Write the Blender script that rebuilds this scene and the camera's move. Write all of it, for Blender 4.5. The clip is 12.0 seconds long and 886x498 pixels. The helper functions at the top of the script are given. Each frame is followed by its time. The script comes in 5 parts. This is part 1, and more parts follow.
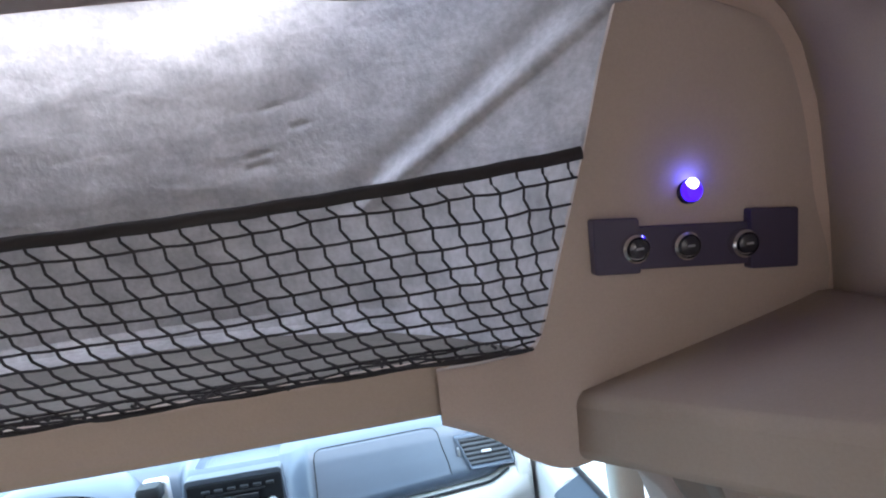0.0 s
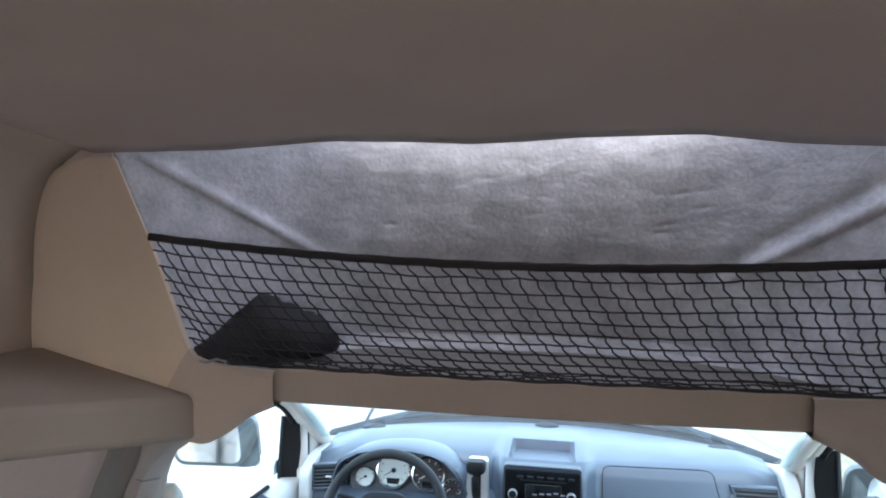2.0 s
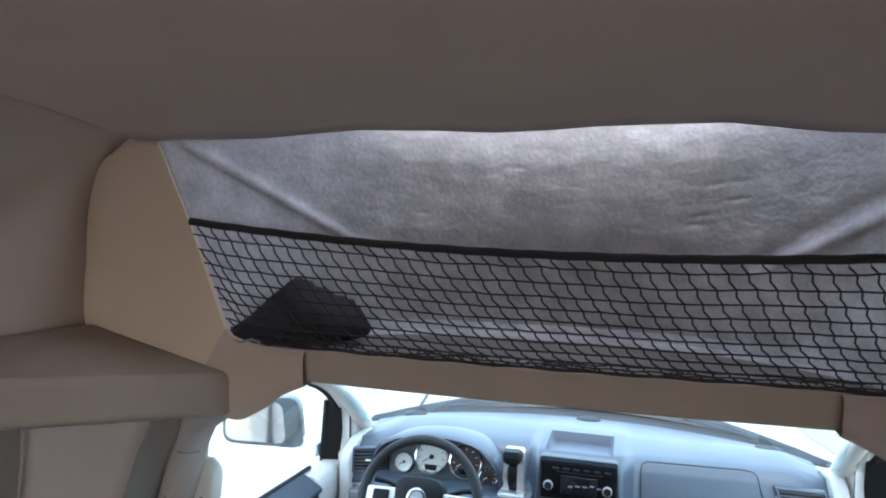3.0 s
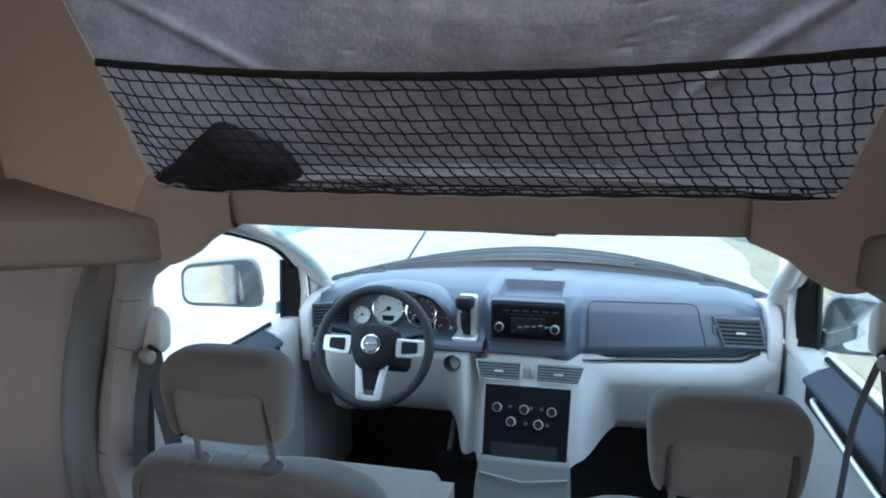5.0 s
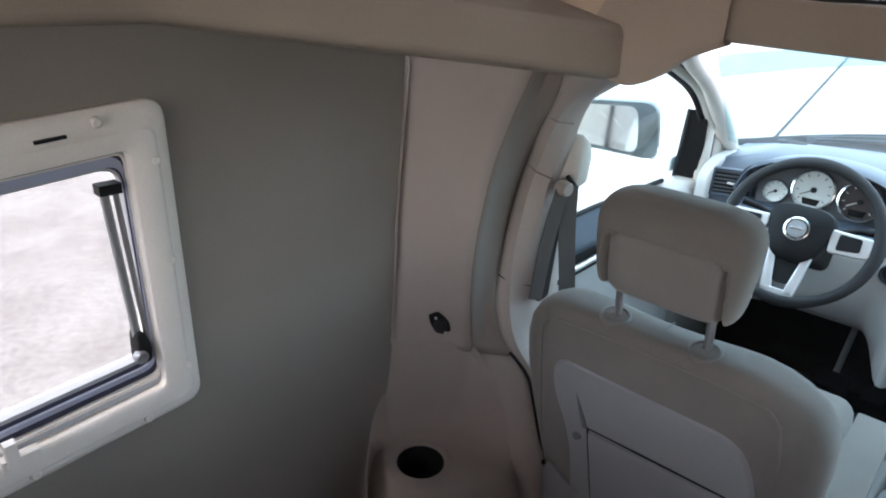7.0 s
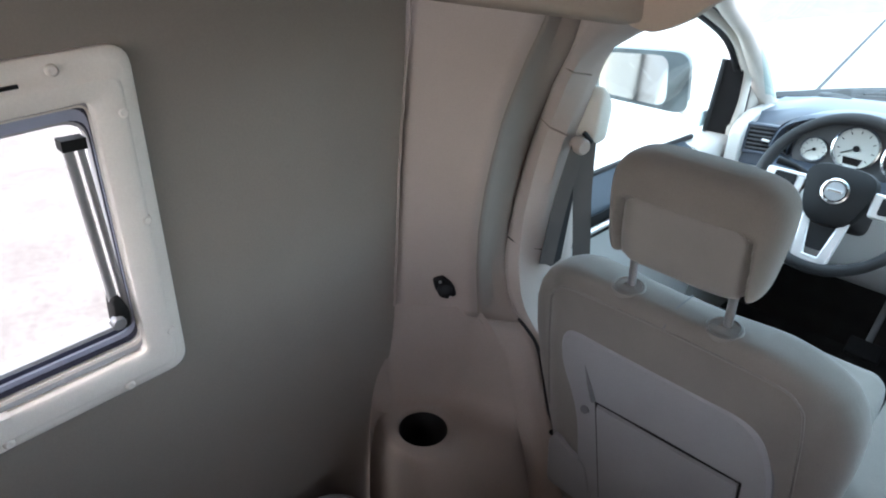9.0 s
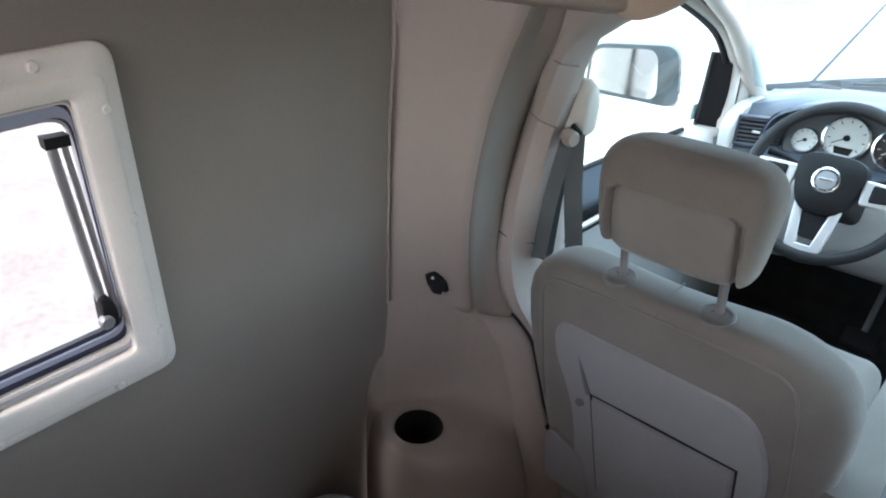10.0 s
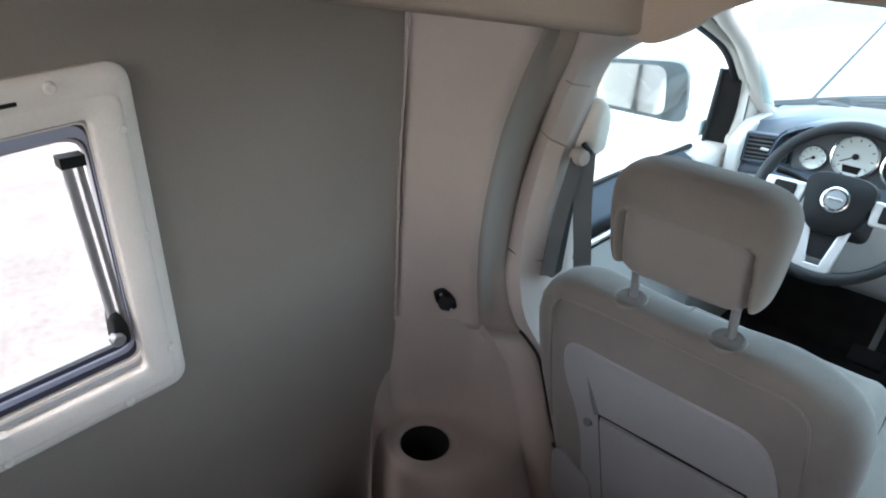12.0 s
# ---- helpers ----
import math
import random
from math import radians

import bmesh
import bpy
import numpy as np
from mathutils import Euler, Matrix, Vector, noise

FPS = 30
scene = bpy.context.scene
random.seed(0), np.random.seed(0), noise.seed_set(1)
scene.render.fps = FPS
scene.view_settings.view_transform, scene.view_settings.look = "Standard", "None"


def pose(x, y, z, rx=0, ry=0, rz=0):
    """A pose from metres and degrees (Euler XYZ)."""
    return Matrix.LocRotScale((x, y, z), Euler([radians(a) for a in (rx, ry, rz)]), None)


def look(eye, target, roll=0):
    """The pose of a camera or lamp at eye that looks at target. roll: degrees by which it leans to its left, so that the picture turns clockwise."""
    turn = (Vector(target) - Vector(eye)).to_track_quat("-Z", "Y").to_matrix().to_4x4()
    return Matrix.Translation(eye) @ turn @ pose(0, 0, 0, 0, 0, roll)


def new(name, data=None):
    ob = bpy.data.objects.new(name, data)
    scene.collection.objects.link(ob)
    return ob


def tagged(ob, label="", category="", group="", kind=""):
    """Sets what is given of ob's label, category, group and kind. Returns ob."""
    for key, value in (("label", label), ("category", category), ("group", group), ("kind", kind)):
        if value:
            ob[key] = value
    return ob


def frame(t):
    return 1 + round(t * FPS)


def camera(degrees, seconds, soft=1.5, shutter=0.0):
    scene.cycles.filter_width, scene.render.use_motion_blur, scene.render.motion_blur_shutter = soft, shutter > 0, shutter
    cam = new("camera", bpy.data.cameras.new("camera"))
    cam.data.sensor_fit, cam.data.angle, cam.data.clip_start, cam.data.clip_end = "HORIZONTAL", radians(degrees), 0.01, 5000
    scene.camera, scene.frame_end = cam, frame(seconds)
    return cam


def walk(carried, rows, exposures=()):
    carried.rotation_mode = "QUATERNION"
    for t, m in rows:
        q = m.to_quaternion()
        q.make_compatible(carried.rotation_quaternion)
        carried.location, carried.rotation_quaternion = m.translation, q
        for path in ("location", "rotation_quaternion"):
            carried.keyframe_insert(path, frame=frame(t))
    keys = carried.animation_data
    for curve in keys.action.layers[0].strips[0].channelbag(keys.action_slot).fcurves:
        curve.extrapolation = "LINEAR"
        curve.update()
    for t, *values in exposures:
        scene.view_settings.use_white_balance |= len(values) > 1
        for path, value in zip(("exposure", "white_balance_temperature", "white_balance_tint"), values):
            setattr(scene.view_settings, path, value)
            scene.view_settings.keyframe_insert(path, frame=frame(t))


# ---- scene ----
cam = camera(67.3, 12.0, soft=2.0)
PATH = [
    (0, (0.386, -0.741, 1.536), (0.654, 1.233, 1.358), -7.0),
    (0.5, (0.266, -0.88, 1.543), (0.288, 1.119, 1.469), -4.5),
    (1, (0.159, -1.035, 1.532), (0.03, 0.961, 1.49), -2.9),
    (1.5, (0.084, -1.143, 1.555), (-0.094, 0.849, 1.534), -1.4),
    (2, (0.06, -1.157, 1.559), (-0.292, 0.812, 1.565), 0.9),
    (2.5, (0.084, -1.162, 1.56), (-0.438, 0.769, 1.572), 1.9),
    (4.5, (0.216, -1.154, 1.476), (-0.275, 0.764, 1.194), 0.0),
    (5, (0.221, -1.136, 1.462), (-0.227, 0.777, 1.085), -0.6),
    (5.5, (0.169, -1.108, 1.43), (-0.509, 0.726, 1.009), -1.0),
    (6, (0.087, -1.07, 1.402), (-0.91, 0.573, 0.848), -0.4),
    (6.5, (-0.011, -1.069, 1.384), (-1.185, 0.402, 0.707), 0.9),
    (7, (-0.09, -1.04, 1.359), (-1.288, 0.353, 0.568), 3.0),
    (7.5, (-0.114, -0.986, 1.351), (-1.333, 0.343, 0.486), 3.8),
    (9.5, (-0.11, -0.947, 1.339), (-1.321, 0.344, 0.409), 2.7),
    (10, (-0.101, -0.944, 1.329), (-1.31, 0.36, 0.413), 1.8),
    (10.5, (-0.11, -0.943, 1.338), (-1.302, 0.371, 0.415), 1.7),
    (11, (-0.099, -0.938, 1.331), (-1.298, 0.387, 0.432), 1.7),
    (11.5, (-0.094, -0.929, 1.333), (-1.284, 0.403, 0.433), 1.3),
    (12, (-0.118, -0.946, 1.348), (-1.337, 0.358, 0.447), 2.4),
]
walk(cam, [(t, look(eye, target, roll)) for t, eye, target, roll in PATH], exposures=[(0, 3.90, 5830, 16), (0.5, 3.70, 5790, 16), (1.5, 3.28, 5790, 15), (2.5, 3.18, 5850, 15), (4.5, 2.75, 5660, 14), (5, 2.67, 5620, 14), (5.5, 2.62, 5600, 13), (6, 2.65, 5820, 9), (6.5, 2.92, 6070, 12), (7, 3.15, 6170, 14), (7.5, 3.35, 6220, 15), (9.5, 3.45, 6170, 14), (12, 3.45, 6170, 13)])

# ---- light ----
world = bpy.data.worlds.new("sky")
scene.world = world
world.use_nodes = True
_wn = world.node_tree.nodes
_sky = _wn.new("ShaderNodeTexSky")
_sky.sky_type, _sky.sun_disc = "NISHITA", False
SUN_EL, SUN_AZ = 46.0, 180.0
_sky.sun_elevation, _sky.sun_rotation = radians(SUN_EL), radians(SUN_AZ)
_sky.air_density, _sky.dust_density = 1.0, 2.5
# bright haze over the blue
_haze = _wn.new("ShaderNodeMix")
_haze.data_type = "RGBA"
_haze.inputs["Factor"].default_value = 0.5
_haze.inputs["B"].default_value = (6.3, 6.2, 6.1, 1)
world.node_tree.links.new(_sky.outputs[0], _haze.inputs["A"])
world.node_tree.links.new(_haze.outputs["Result"], _wn["Background"].inputs[0])
_wn["Background"].inputs[1].default_value = 0.15
sun = new("sun", bpy.data.lights.new("sun", "SUN"))
sun.data.energy, sun.data.angle, sun.data.color = 1.0, radians(20), (1.0, 0.96, 0.9)
_az, _el = radians(SUN_AZ), radians(SUN_EL)
sun.matrix_world = look((10 * math.sin(_az) * math.cos(_el), 10 * math.cos(_az) * math.cos(_el), 10 * math.sin(_el)), (0, 0, 0))


# ---- materials ----
def mat(name, color, rough=0.6, metal=0.0, var=0.12, scale=6.0, grain=180.0, bump=0.15, depth=0.001, color2=None, spec=0.5, sheen=0.0):
    """A surface with broad stains (var, scale), and a fine grain with relief."""
    m = bpy.data.materials.new(name)
    m.use_nodes = True
    nt = m.node_tree
    N, L = nt.nodes, nt.links
    b = N["Principled BSDF"]
    co = N.new("ShaderNodeTexCoord")
    n1, n2 = N.new("ShaderNodeTexNoise"), N.new("ShaderNodeTexNoise")
    n1.inputs["Scale"].default_value, n1.inputs["Detail"].default_value = scale, 5
    n2.inputs["Scale"].default_value, n2.inputs["Detail"].default_value = grain, 3
    L.new(co.outputs["Object"], n1.inputs["Vector"])
    L.new(co.outputs["Object"], n2.inputs["Vector"])
    ramp = N.new("ShaderNodeMapRange")
    ramp.inputs["From Min"].default_value, ramp.inputs["From Max"].default_value = 0.3, 0.7
    L.new(n1.outputs["Fac"], ramp.inputs["Value"])
    mix = N.new("ShaderNodeMix")
    mix.data_type = "RGBA"
    c2 = color2 or tuple(c * (1 - 2 * var) for c in color)
    mix.inputs["A"].default_value, mix.inputs["B"].default_value = (*color, 1), (*c2, 1)
    L.new(ramp.outputs["Result"], mix.inputs["Factor"])
    g = N.new("ShaderNodeMix")
    g.data_type, g.blend_type = "RGBA", "MULTIPLY"
    g.inputs["Factor"].default_value = min(1.0, var * 2.5)
    L.new(mix.outputs["Result"], g.inputs["A"])
    L.new(n2.outputs["Fac"], g.inputs["B"])
    gain = N.new("ShaderNodeMix")
    gain.data_type, gain.blend_type = "RGBA", "MULTIPLY"
    gain.inputs["Factor"].default_value = 1.0
    k = 1 / (1 - 0.5 * min(1.0, var * 2.5))
    gain.inputs["B"].default_value = (k, k, k, 1)
    L.new(g.outputs["Result"], gain.inputs["A"])
    L.new(gain.outputs["Result"], b.inputs["Base Color"])
    rr = N.new("ShaderNodeMapRange")
    rr.inputs["To Min"].default_value, rr.inputs["To Max"].default_value = max(0.02, rough - 0.08), min(1, rough + 0.08)
    L.new(n1.outputs["Fac"], rr.inputs["Value"])
    L.new(rr.outputs["Result"], b.inputs["Roughness"])
    b.inputs["Metallic"].default_value = metal
    b.inputs["Specular IOR Level"].default_value = spec
    if sheen:
        b.inputs["Sheen Weight"].default_value, b.inputs["Sheen Roughness"].default_value = sheen, 0.5
    if bump:
        bp = N.new("ShaderNodeBump")
        bp.inputs["Strength"].default_value, bp.inputs["Distance"].default_value = bump, depth
        L.new(n2.outputs["Fac"], bp.inputs["Height"])
        L.new(bp.outputs["Normal"], b.inputs["Normal"])
    return m


def glass(name, tint=(0.93, 0.97, 0.96)):
    m = bpy.data.materials.new(name)
    m.use_nodes = True
    N, L = m.node_tree.nodes, m.node_tree.links
    N.remove(N["Principled BSDF"])
    t, g, mx, fr = N.new("ShaderNodeBsdfTransparent"), N.new("ShaderNodeBsdfGlossy"), N.new("ShaderNodeMixShader"), N.new("ShaderNodeLayerWeight")
    pw = N.new("ShaderNodeMath")
    pw.operation, pw.inputs[1].default_value = "POWER", 4.0
    sc = N.new("ShaderNodeMath")
    sc.operation, sc.inputs[1].default_value = "MULTIPLY_ADD", 0.35
    sc.inputs[2].default_value = 0.02
    L.new(fr.outputs["Facing"], pw.inputs[0]), L.new(pw.outputs[0], sc.inputs[0])
    t.inputs["Color"].default_value = (*tint, 1)
    g.inputs["Roughness"].default_value = 0.02
    L.new(sc.outputs[0], mx.inputs[0]), L.new(t.outputs[0], mx.inputs[1]), L.new(g.outputs[0], mx.inputs[2])
    L.new(mx.outputs[0], N["Material Output"].inputs["Surface"])
    return m


def glow(name, color, strength):
    m = bpy.data.materials.new(name)
    m.use_nodes = True
    b = m.node_tree.nodes["Principled BSDF"]
    b.inputs["Base Color"].default_value = (*color, 1)
    b.inputs["Emission Color"].default_value, b.inputs["Emission Strength"].default_value = (*color, 1), strength
    return m


M_HEAD = mat("headliner_cloth", (0.57, 0.468, 0.398), 0.95, var=0.06, scale=3, grain=420, bump=0.35, sheen=0.2)
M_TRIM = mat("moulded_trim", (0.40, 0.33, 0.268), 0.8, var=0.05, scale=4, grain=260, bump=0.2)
M_UPPER = mat("upper_wall_cloth", (0.52, 0.45, 0.375), 0.95, var=0.06, scale=3, grain=420, bump=0.35, sheen=0.2)
# next trims but the upper cloth: M_TRIM's moulding, lightened to paint in light
M_ROSE_LIT = mat("rose_lit_trim", (0.445, 0.378, 0.325), 0.8, var=0.05, scale=4, grain=260, bump=0.2)
M_HALF_LIT = mat("half_lit_trim", (0.47, 0.388, 0.312), 0.8, var=0.05, scale=4, grain=260, bump=0.2)
M_WARM_LIT = mat("warm_lit_trim", (0.62, 0.505, 0.375), 0.8, var=0.05, scale=4, grain=260, bump=0.2)
M_WALL = mat("wall_vinyl", (0.258, 0.228, 0.201), 0.7, var=0.06, scale=3, grain=320, bump=0.2)
M_PILLAR = mat("pillar_plastic", (0.355, 0.305, 0.277), 0.6, var=0.05, scale=5, grain=350, bump=0.15)
M_BOX = mat("corner_vinyl", (0.345, 0.296, 0.268), 0.7, var=0.06, scale=4, grain=300, bump=0.2)
M_SHELF = mat("shelf_trim", (0.37, 0.31, 0.255), 0.8, var=0.05, scale=4, grain=260, bump=0.2)
M_CARPET = mat("grey_carpet", (0.525, 0.535, 0.555), 0.97, var=0.17, scale=16, grain=110, bump=0.35, depth=0.004, sheen=0.2)
M_POCKET = mat("dark_pocket_floor", (0.205, 0.195, 0.172), 0.97, var=0.14, scale=8, grain=140, bump=0.3, depth=0.003)
M_NET = mat("net_cord", (0.027, 0.025, 0.026), 0.85, var=0.1, grain=600)
M_BAG = mat("black_nylon", (0.014, 0.014, 0.016), 0.7, var=0.2, scale=20, grain=500)
M_DASH = mat("dash_pad", (0.050, 0.065, 0.090), 0.48, var=0.05, scale=5, grain=500, bump=0.2, spec=0.65)
M_IVORY = mat("light_dash_plastic", (0.45, 0.452, 0.44), 0.5, var=0.04, scale=5, grain=420, bump=0.12)
M_SEAT = mat("seat_cloth", (0.180, 0.167, 0.150), 0.95, var=0.09, scale=8, grain=520, bump=0.5, sheen=0.25)
M_SEATC = mat("grey_panel_cloth", (0.20, 0.19, 0.178), 0.95, var=0.06, scale=9, grain=560, bump=0.4, sheen=0.2)
M_SEATP = mat("seat_back_plastic", (0.272, 0.275, 0.286), 0.55, var=0.05, scale=6, grain=380, bump=0.2)
M_BLACK = mat("black_plastic", (0.009, 0.009, 0.010), 0.6, var=0.1, grain=400, bump=0.15, spec=0.22)
M_RUBBER = mat("rubber", (0.018, 0.018, 0.020), 0.8, var=0.12, grain=300, spec=0.25)
M_CHROME = mat("chrome", (0.78, 0.78, 0.78), 0.18, 1.0, var=0.02, bump=0)
M_SILVER = mat("silver_paint", (0.72, 0.72, 0.72), 0.35, 0.6, var=0.03, grain=500, bump=0.05)
M_WHITE = mat("white_plastic", (0.83, 0.78, 0.725), 0.45, var=0.05, scale=7, grain=300, bump=0.1)
M_LEATHER = mat("wheel_leather", (0.020, 0.020, 0.022), 0.55, var=0.1, grain=700, bump=0.3, spec=0.3)
M_FLOOR = mat("black_carpet", (0.035, 0.035, 0.037), 0.98, var=0.2, scale=12, grain=260, bump=0.6, depth=0.003)
M_BOUNCE_FLOOR = mat("warm_bounce_floor", (0.23, 0.175, 0.13), 0.6, var=0.1, scale=4, grain=200, bump=0.1)
M_DIAL = mat("dial_face", (0.58, 0.59, 0.56), 0.5, var=0.03, bump=0)
M_DARKD = mat("dial_dark", (0.03, 0.02, 0.02), 0.4, var=0.05, bump=0)
M_SCREEN = mat("screen", (0.01, 0.011, 0.013), 0.12, var=0.05, bump=0)
M_PURPLE = mat("switch_plate", (0.052, 0.043, 0.082), 0.5, var=0.05, grain=400)
M_BELT = mat("seat_belt_web", (0.095, 0.09, 0.088), 0.85, var=0.1, grain=700, bump=0.4)
M_MIRROR = mat("mirror_glass", (0.85, 0.86, 0.86), 0.02, 1.0, var=0.0, bump=0)
M_GROUND = mat("concrete", (0.305, 0.296, 0.283), 0.9, var=0.14, scale=3.0, grain=60, bump=0.4, depth=0.004, color2=(0.24, 0.222, 0.208))
M_PAINT = mat("car_paint", (0.62, 0.62, 0.62), 0.25, 0.2, var=0.02, bump=0)
M_VERGE = mat("dry_verge", (0.20, 0.17, 0.11), 0.95, var=0.25, scale=1.5, grain=18, bump=0.6, depth=0.02, color2=(0.15, 0.135, 0.09))
M_BAND = glass("shade_band", (0.62, 0.79, 0.83))
M_STUCCO = mat("stucco", (0.55, 0.45, 0.33), 0.9, var=0.08, scale=2, grain=30, bump=0.4, depth=0.01)
M_GLASS = glass("clear_glass", (0.83, 0.935, 0.945))
M_SHIELD = glass("tinted_glass", (0.62, 0.80, 0.82))
M_BEZEL = mat("shaded_dash_pad", (0.030, 0.037, 0.050), 0.5, var=0.05, grain=450, bump=0.15)
M_HOUSE = mat("grey_mirror_shell", (0.040, 0.048, 0.052), 0.38, var=0.05, grain=400, bump=0.05)
M_CONSOLE = mat("console_plastic", (0.155, 0.155, 0.15), 0.55, var=0.05, scale=5, grain=420, bump=0.12)
M_COLLAR = mat("collar_plastic", (0.17, 0.162, 0.15), 0.4, var=0.05, grain=400, bump=0.05)
M_PAD = mat("dark_door_pad", (0.042, 0.055, 0.070), 0.6, var=0.06, grain=450, bump=0.2, spec=0.15)
M_SCUT = mat("matt_black_plastic", (0.012, 0.012, 0.013), 0.5, var=0.25, scale=14, grain=120, bump=0.3, spec=0.4)
M_ALU = mat("grey_alloy_profile", (0.42, 0.42, 0.44), 0.45, var=0.03, grain=300, bump=0.05)
M_HEAT = mat("heater_black", (0.007, 0.007, 0.008), 0.7, var=0.1, grain=300, bump=0.1, spec=0.06)
# pillar plastic darkened for the groove's shade; also colours two trim joints
M_GROOVE = mat("groove_shade_and_joint", (0.215, 0.180, 0.155), 0.7, var=0.06, scale=5, grain=320, bump=0.2)
M_ROD = mat("satin_steel", (0.30, 0.30, 0.31), 0.32, 0.45, var=0.03, grain=500, bump=0.03)
M_SLAT = mat("slat_plastic", (0.13, 0.135, 0.145), 0.5, var=0.05, grain=400, bump=0.1)
M_SLATD = mat("dark_slat_plastic", (0.045, 0.047, 0.052), 0.45, var=0.05, grain=400, bump=0.1)
M_APIL = mat("front_pillar_plastic", (0.60, 0.58, 0.53), 0.6, var=0.04, scale=5, grain=350, bump=0.12)
M_PALE = mat("pale_pillar_plastic", (0.375, 0.325, 0.295), 0.55, var=0.04, scale=5, grain=350, bump=0.12)
M_ACRYL = glass("acrylic", (0.65, 0.652, 0.64))
M_CORE = glow("white_blue_led", (0.16, 0.16, 1.0), 3.2)
M_LED = glow("blue_led", (0.020, 0.004, 0.55), 0.5)


# ---- mesh helpers ----
def sm(a, b, x):
    t = min(1.0, max(0.0, (x - a) / (b - a)))
    return t * t * (3 - 2 * t)


def lerp_table(table, x):
    """Straight-line interpolation in rows of (x, values...)."""
    if x <= table[0][0]:
        return table[0][1:]
    for p, q in zip(table, table[1:]):
        if x <= q[0]:
            f = (x - p[0]) / (q[0] - p[0])
            return tuple(a + (b - a) * f for a, b in zip(p[1:], q[1:]))
    return table[-1][1:]


def thing(name, base, label, category, group="", kind=""):
    ob = new(name)
    ob.empty_display_size = 0.05
    ob.location = base
    return tagged(ob, label, category, group, kind)


def part(name, bm, material, parent=None, label="", smooth=38, bevel=0.0, solid=0.0):
    """Links a bmesh, in world coordinates, as one mesh under a thing or a part."""
    me = bpy.data.meshes.new(name)
    bmesh.ops.recalc_face_normals(bm, faces=bm.faces)
    bm.to_mesh(me)
    bm.free()
    me.materials.append(material)
    if smooth:
        me.polygons.foreach_set("use_smooth", [True] * len(me.polygons))
        me.set_sharp_from_angle(angle=radians(smooth))
    ob = new(name, me)
    if parent is not None:
        ob.parent = parent
        if parent.type == "EMPTY":
            ob.location = -Vector(parent.location)
    if solid:
        md = ob.modifiers.new("solid", "SOLIDIFY")
        md.thickness, md.offset = solid, 0.0
    if bevel:
        md = ob.modifiers.new("bevel", "BEVEL")
        md.width, md.segments, md.limit_method = bevel, 3, "ANGLE"
        md.angle_limit = radians(35)
    return tagged(ob, label) if label else ob


def setting(name, bm, material, label, category, **kw):
    return tagged(part(name, bm, material, None, **kw), label, category, kind="structure")


def rbox(lo, hi, r=0.01, seg=3, bm=None):
    """A box with rounded edges, from corner to corner."""
    bm = bm or bmesh.new()
    lo, hi = Vector(lo), Vector(hi)
    c, s = (lo + hi) / 2, hi - lo
    vs = bmesh.ops.create_cube(bm, size=1, matrix=Matrix.Translation(c) @ Matrix.Diagonal((*s, 1)))["verts"]
    if r:
        es = list({e for v in vs for e in v.link_edges})
        bmesh.ops.bevel(bm, geom=es, offset=min(r, min(s) * 0.49), segments=seg, profile=0.5, affect="EDGES")
    return bm


def lathe(p, axis, prof, n=32, bm=None):
    """Turned shape: prof is a list of (radius, height along axis) from p."""
    bm = bm or bmesh.new()
    m = Matrix.Translation(p) @ Vector(axis).to_track_quat("Z", "Y").to_matrix().to_4x4()
    rings = []
    for r, h in prof:
        if r < 1e-5:
            rings.append([bm.verts.new(m @ Vector((0, 0, h)))])
        else:
            rings.append([bm.verts.new(m @ Vector((r * math.cos(2 * math.pi * i / n), r * math.sin(2 * math.pi * i / n), h))) for i in range(n)])
    for a, b in zip(rings, rings[1:]):
        for i in range(n):
            j = (i + 1) % n
            f = [a[i % len(a)], a[j % len(a)], b[j % len(b)], b[i % len(b)]]
            f = list(dict.fromkeys(f))
            if len(f) > 2:
                bm.faces.new(f)
    return bm


def loft(rings, closed=True, caps=True, bm=None):
    bm = bm or bmesh.new()
    vs = [[bm.verts.new(p) for p in r] for r in rings]
    n = len(rings[0])
    for a, b in zip(vs, vs[1:]):
        for i in range(n if closed else n - 1):
            j = (i + 1) % n
            bm.faces.new((a[i], a[j], b[j], b[i]))
    if caps and closed:
        bm.faces.new(vs[0]), bm.faces.new(vs[-1])
    return bm


def tube(points, r, n=8, bm=None, caps=True, flat=1.0):
    """A round cord along points."""
    pts = [Vector(p) for p in points]
    rings, up = [], Vector((0.03, 0.05, 1))
    for i, p in enumerate(pts):
        d = (pts[min(i + 1, len(pts) - 1)] - pts[max(i - 1, 0)]).normalized()
        s = d.cross(up)
        if s.length < 0.4 and rings:
            s = side - d * side.dot(d)
        elif s.length < 0.05:
            s = d.cross(Vector((1, 0, 0)))
        s.normalize()
        u, side = s.cross(d), s
        rr = r[i] if isinstance(r, (list, tuple)) else r
        rings.append([p + rr * (math.cos(2 * math.pi * k / n) * s * flat + math.sin(2 * math.pi * k / n) * u) for k in range(n)])
    return loft(rings, True, caps, bm)


def smooth_path(pts, k=6):
    """Catmull-Rom points through pts."""
    pts = [Vector(p) for p in pts]
    out = []
    for i in range(len(pts) - 1):
        a, b, c, d = pts[max(i - 1, 0)], pts[i], pts[i + 1], pts[min(i + 2, len(pts) - 1)]
        for j in range(k):
            t = j / k
            out.append(0.5 * ((2 * b) + (c - a) * t + (2 * a - 5 * b + 4 * c - d) * t * t + (3 * b - a - 3 * c + d) * t ** 3))
    return out + [pts[-1]]


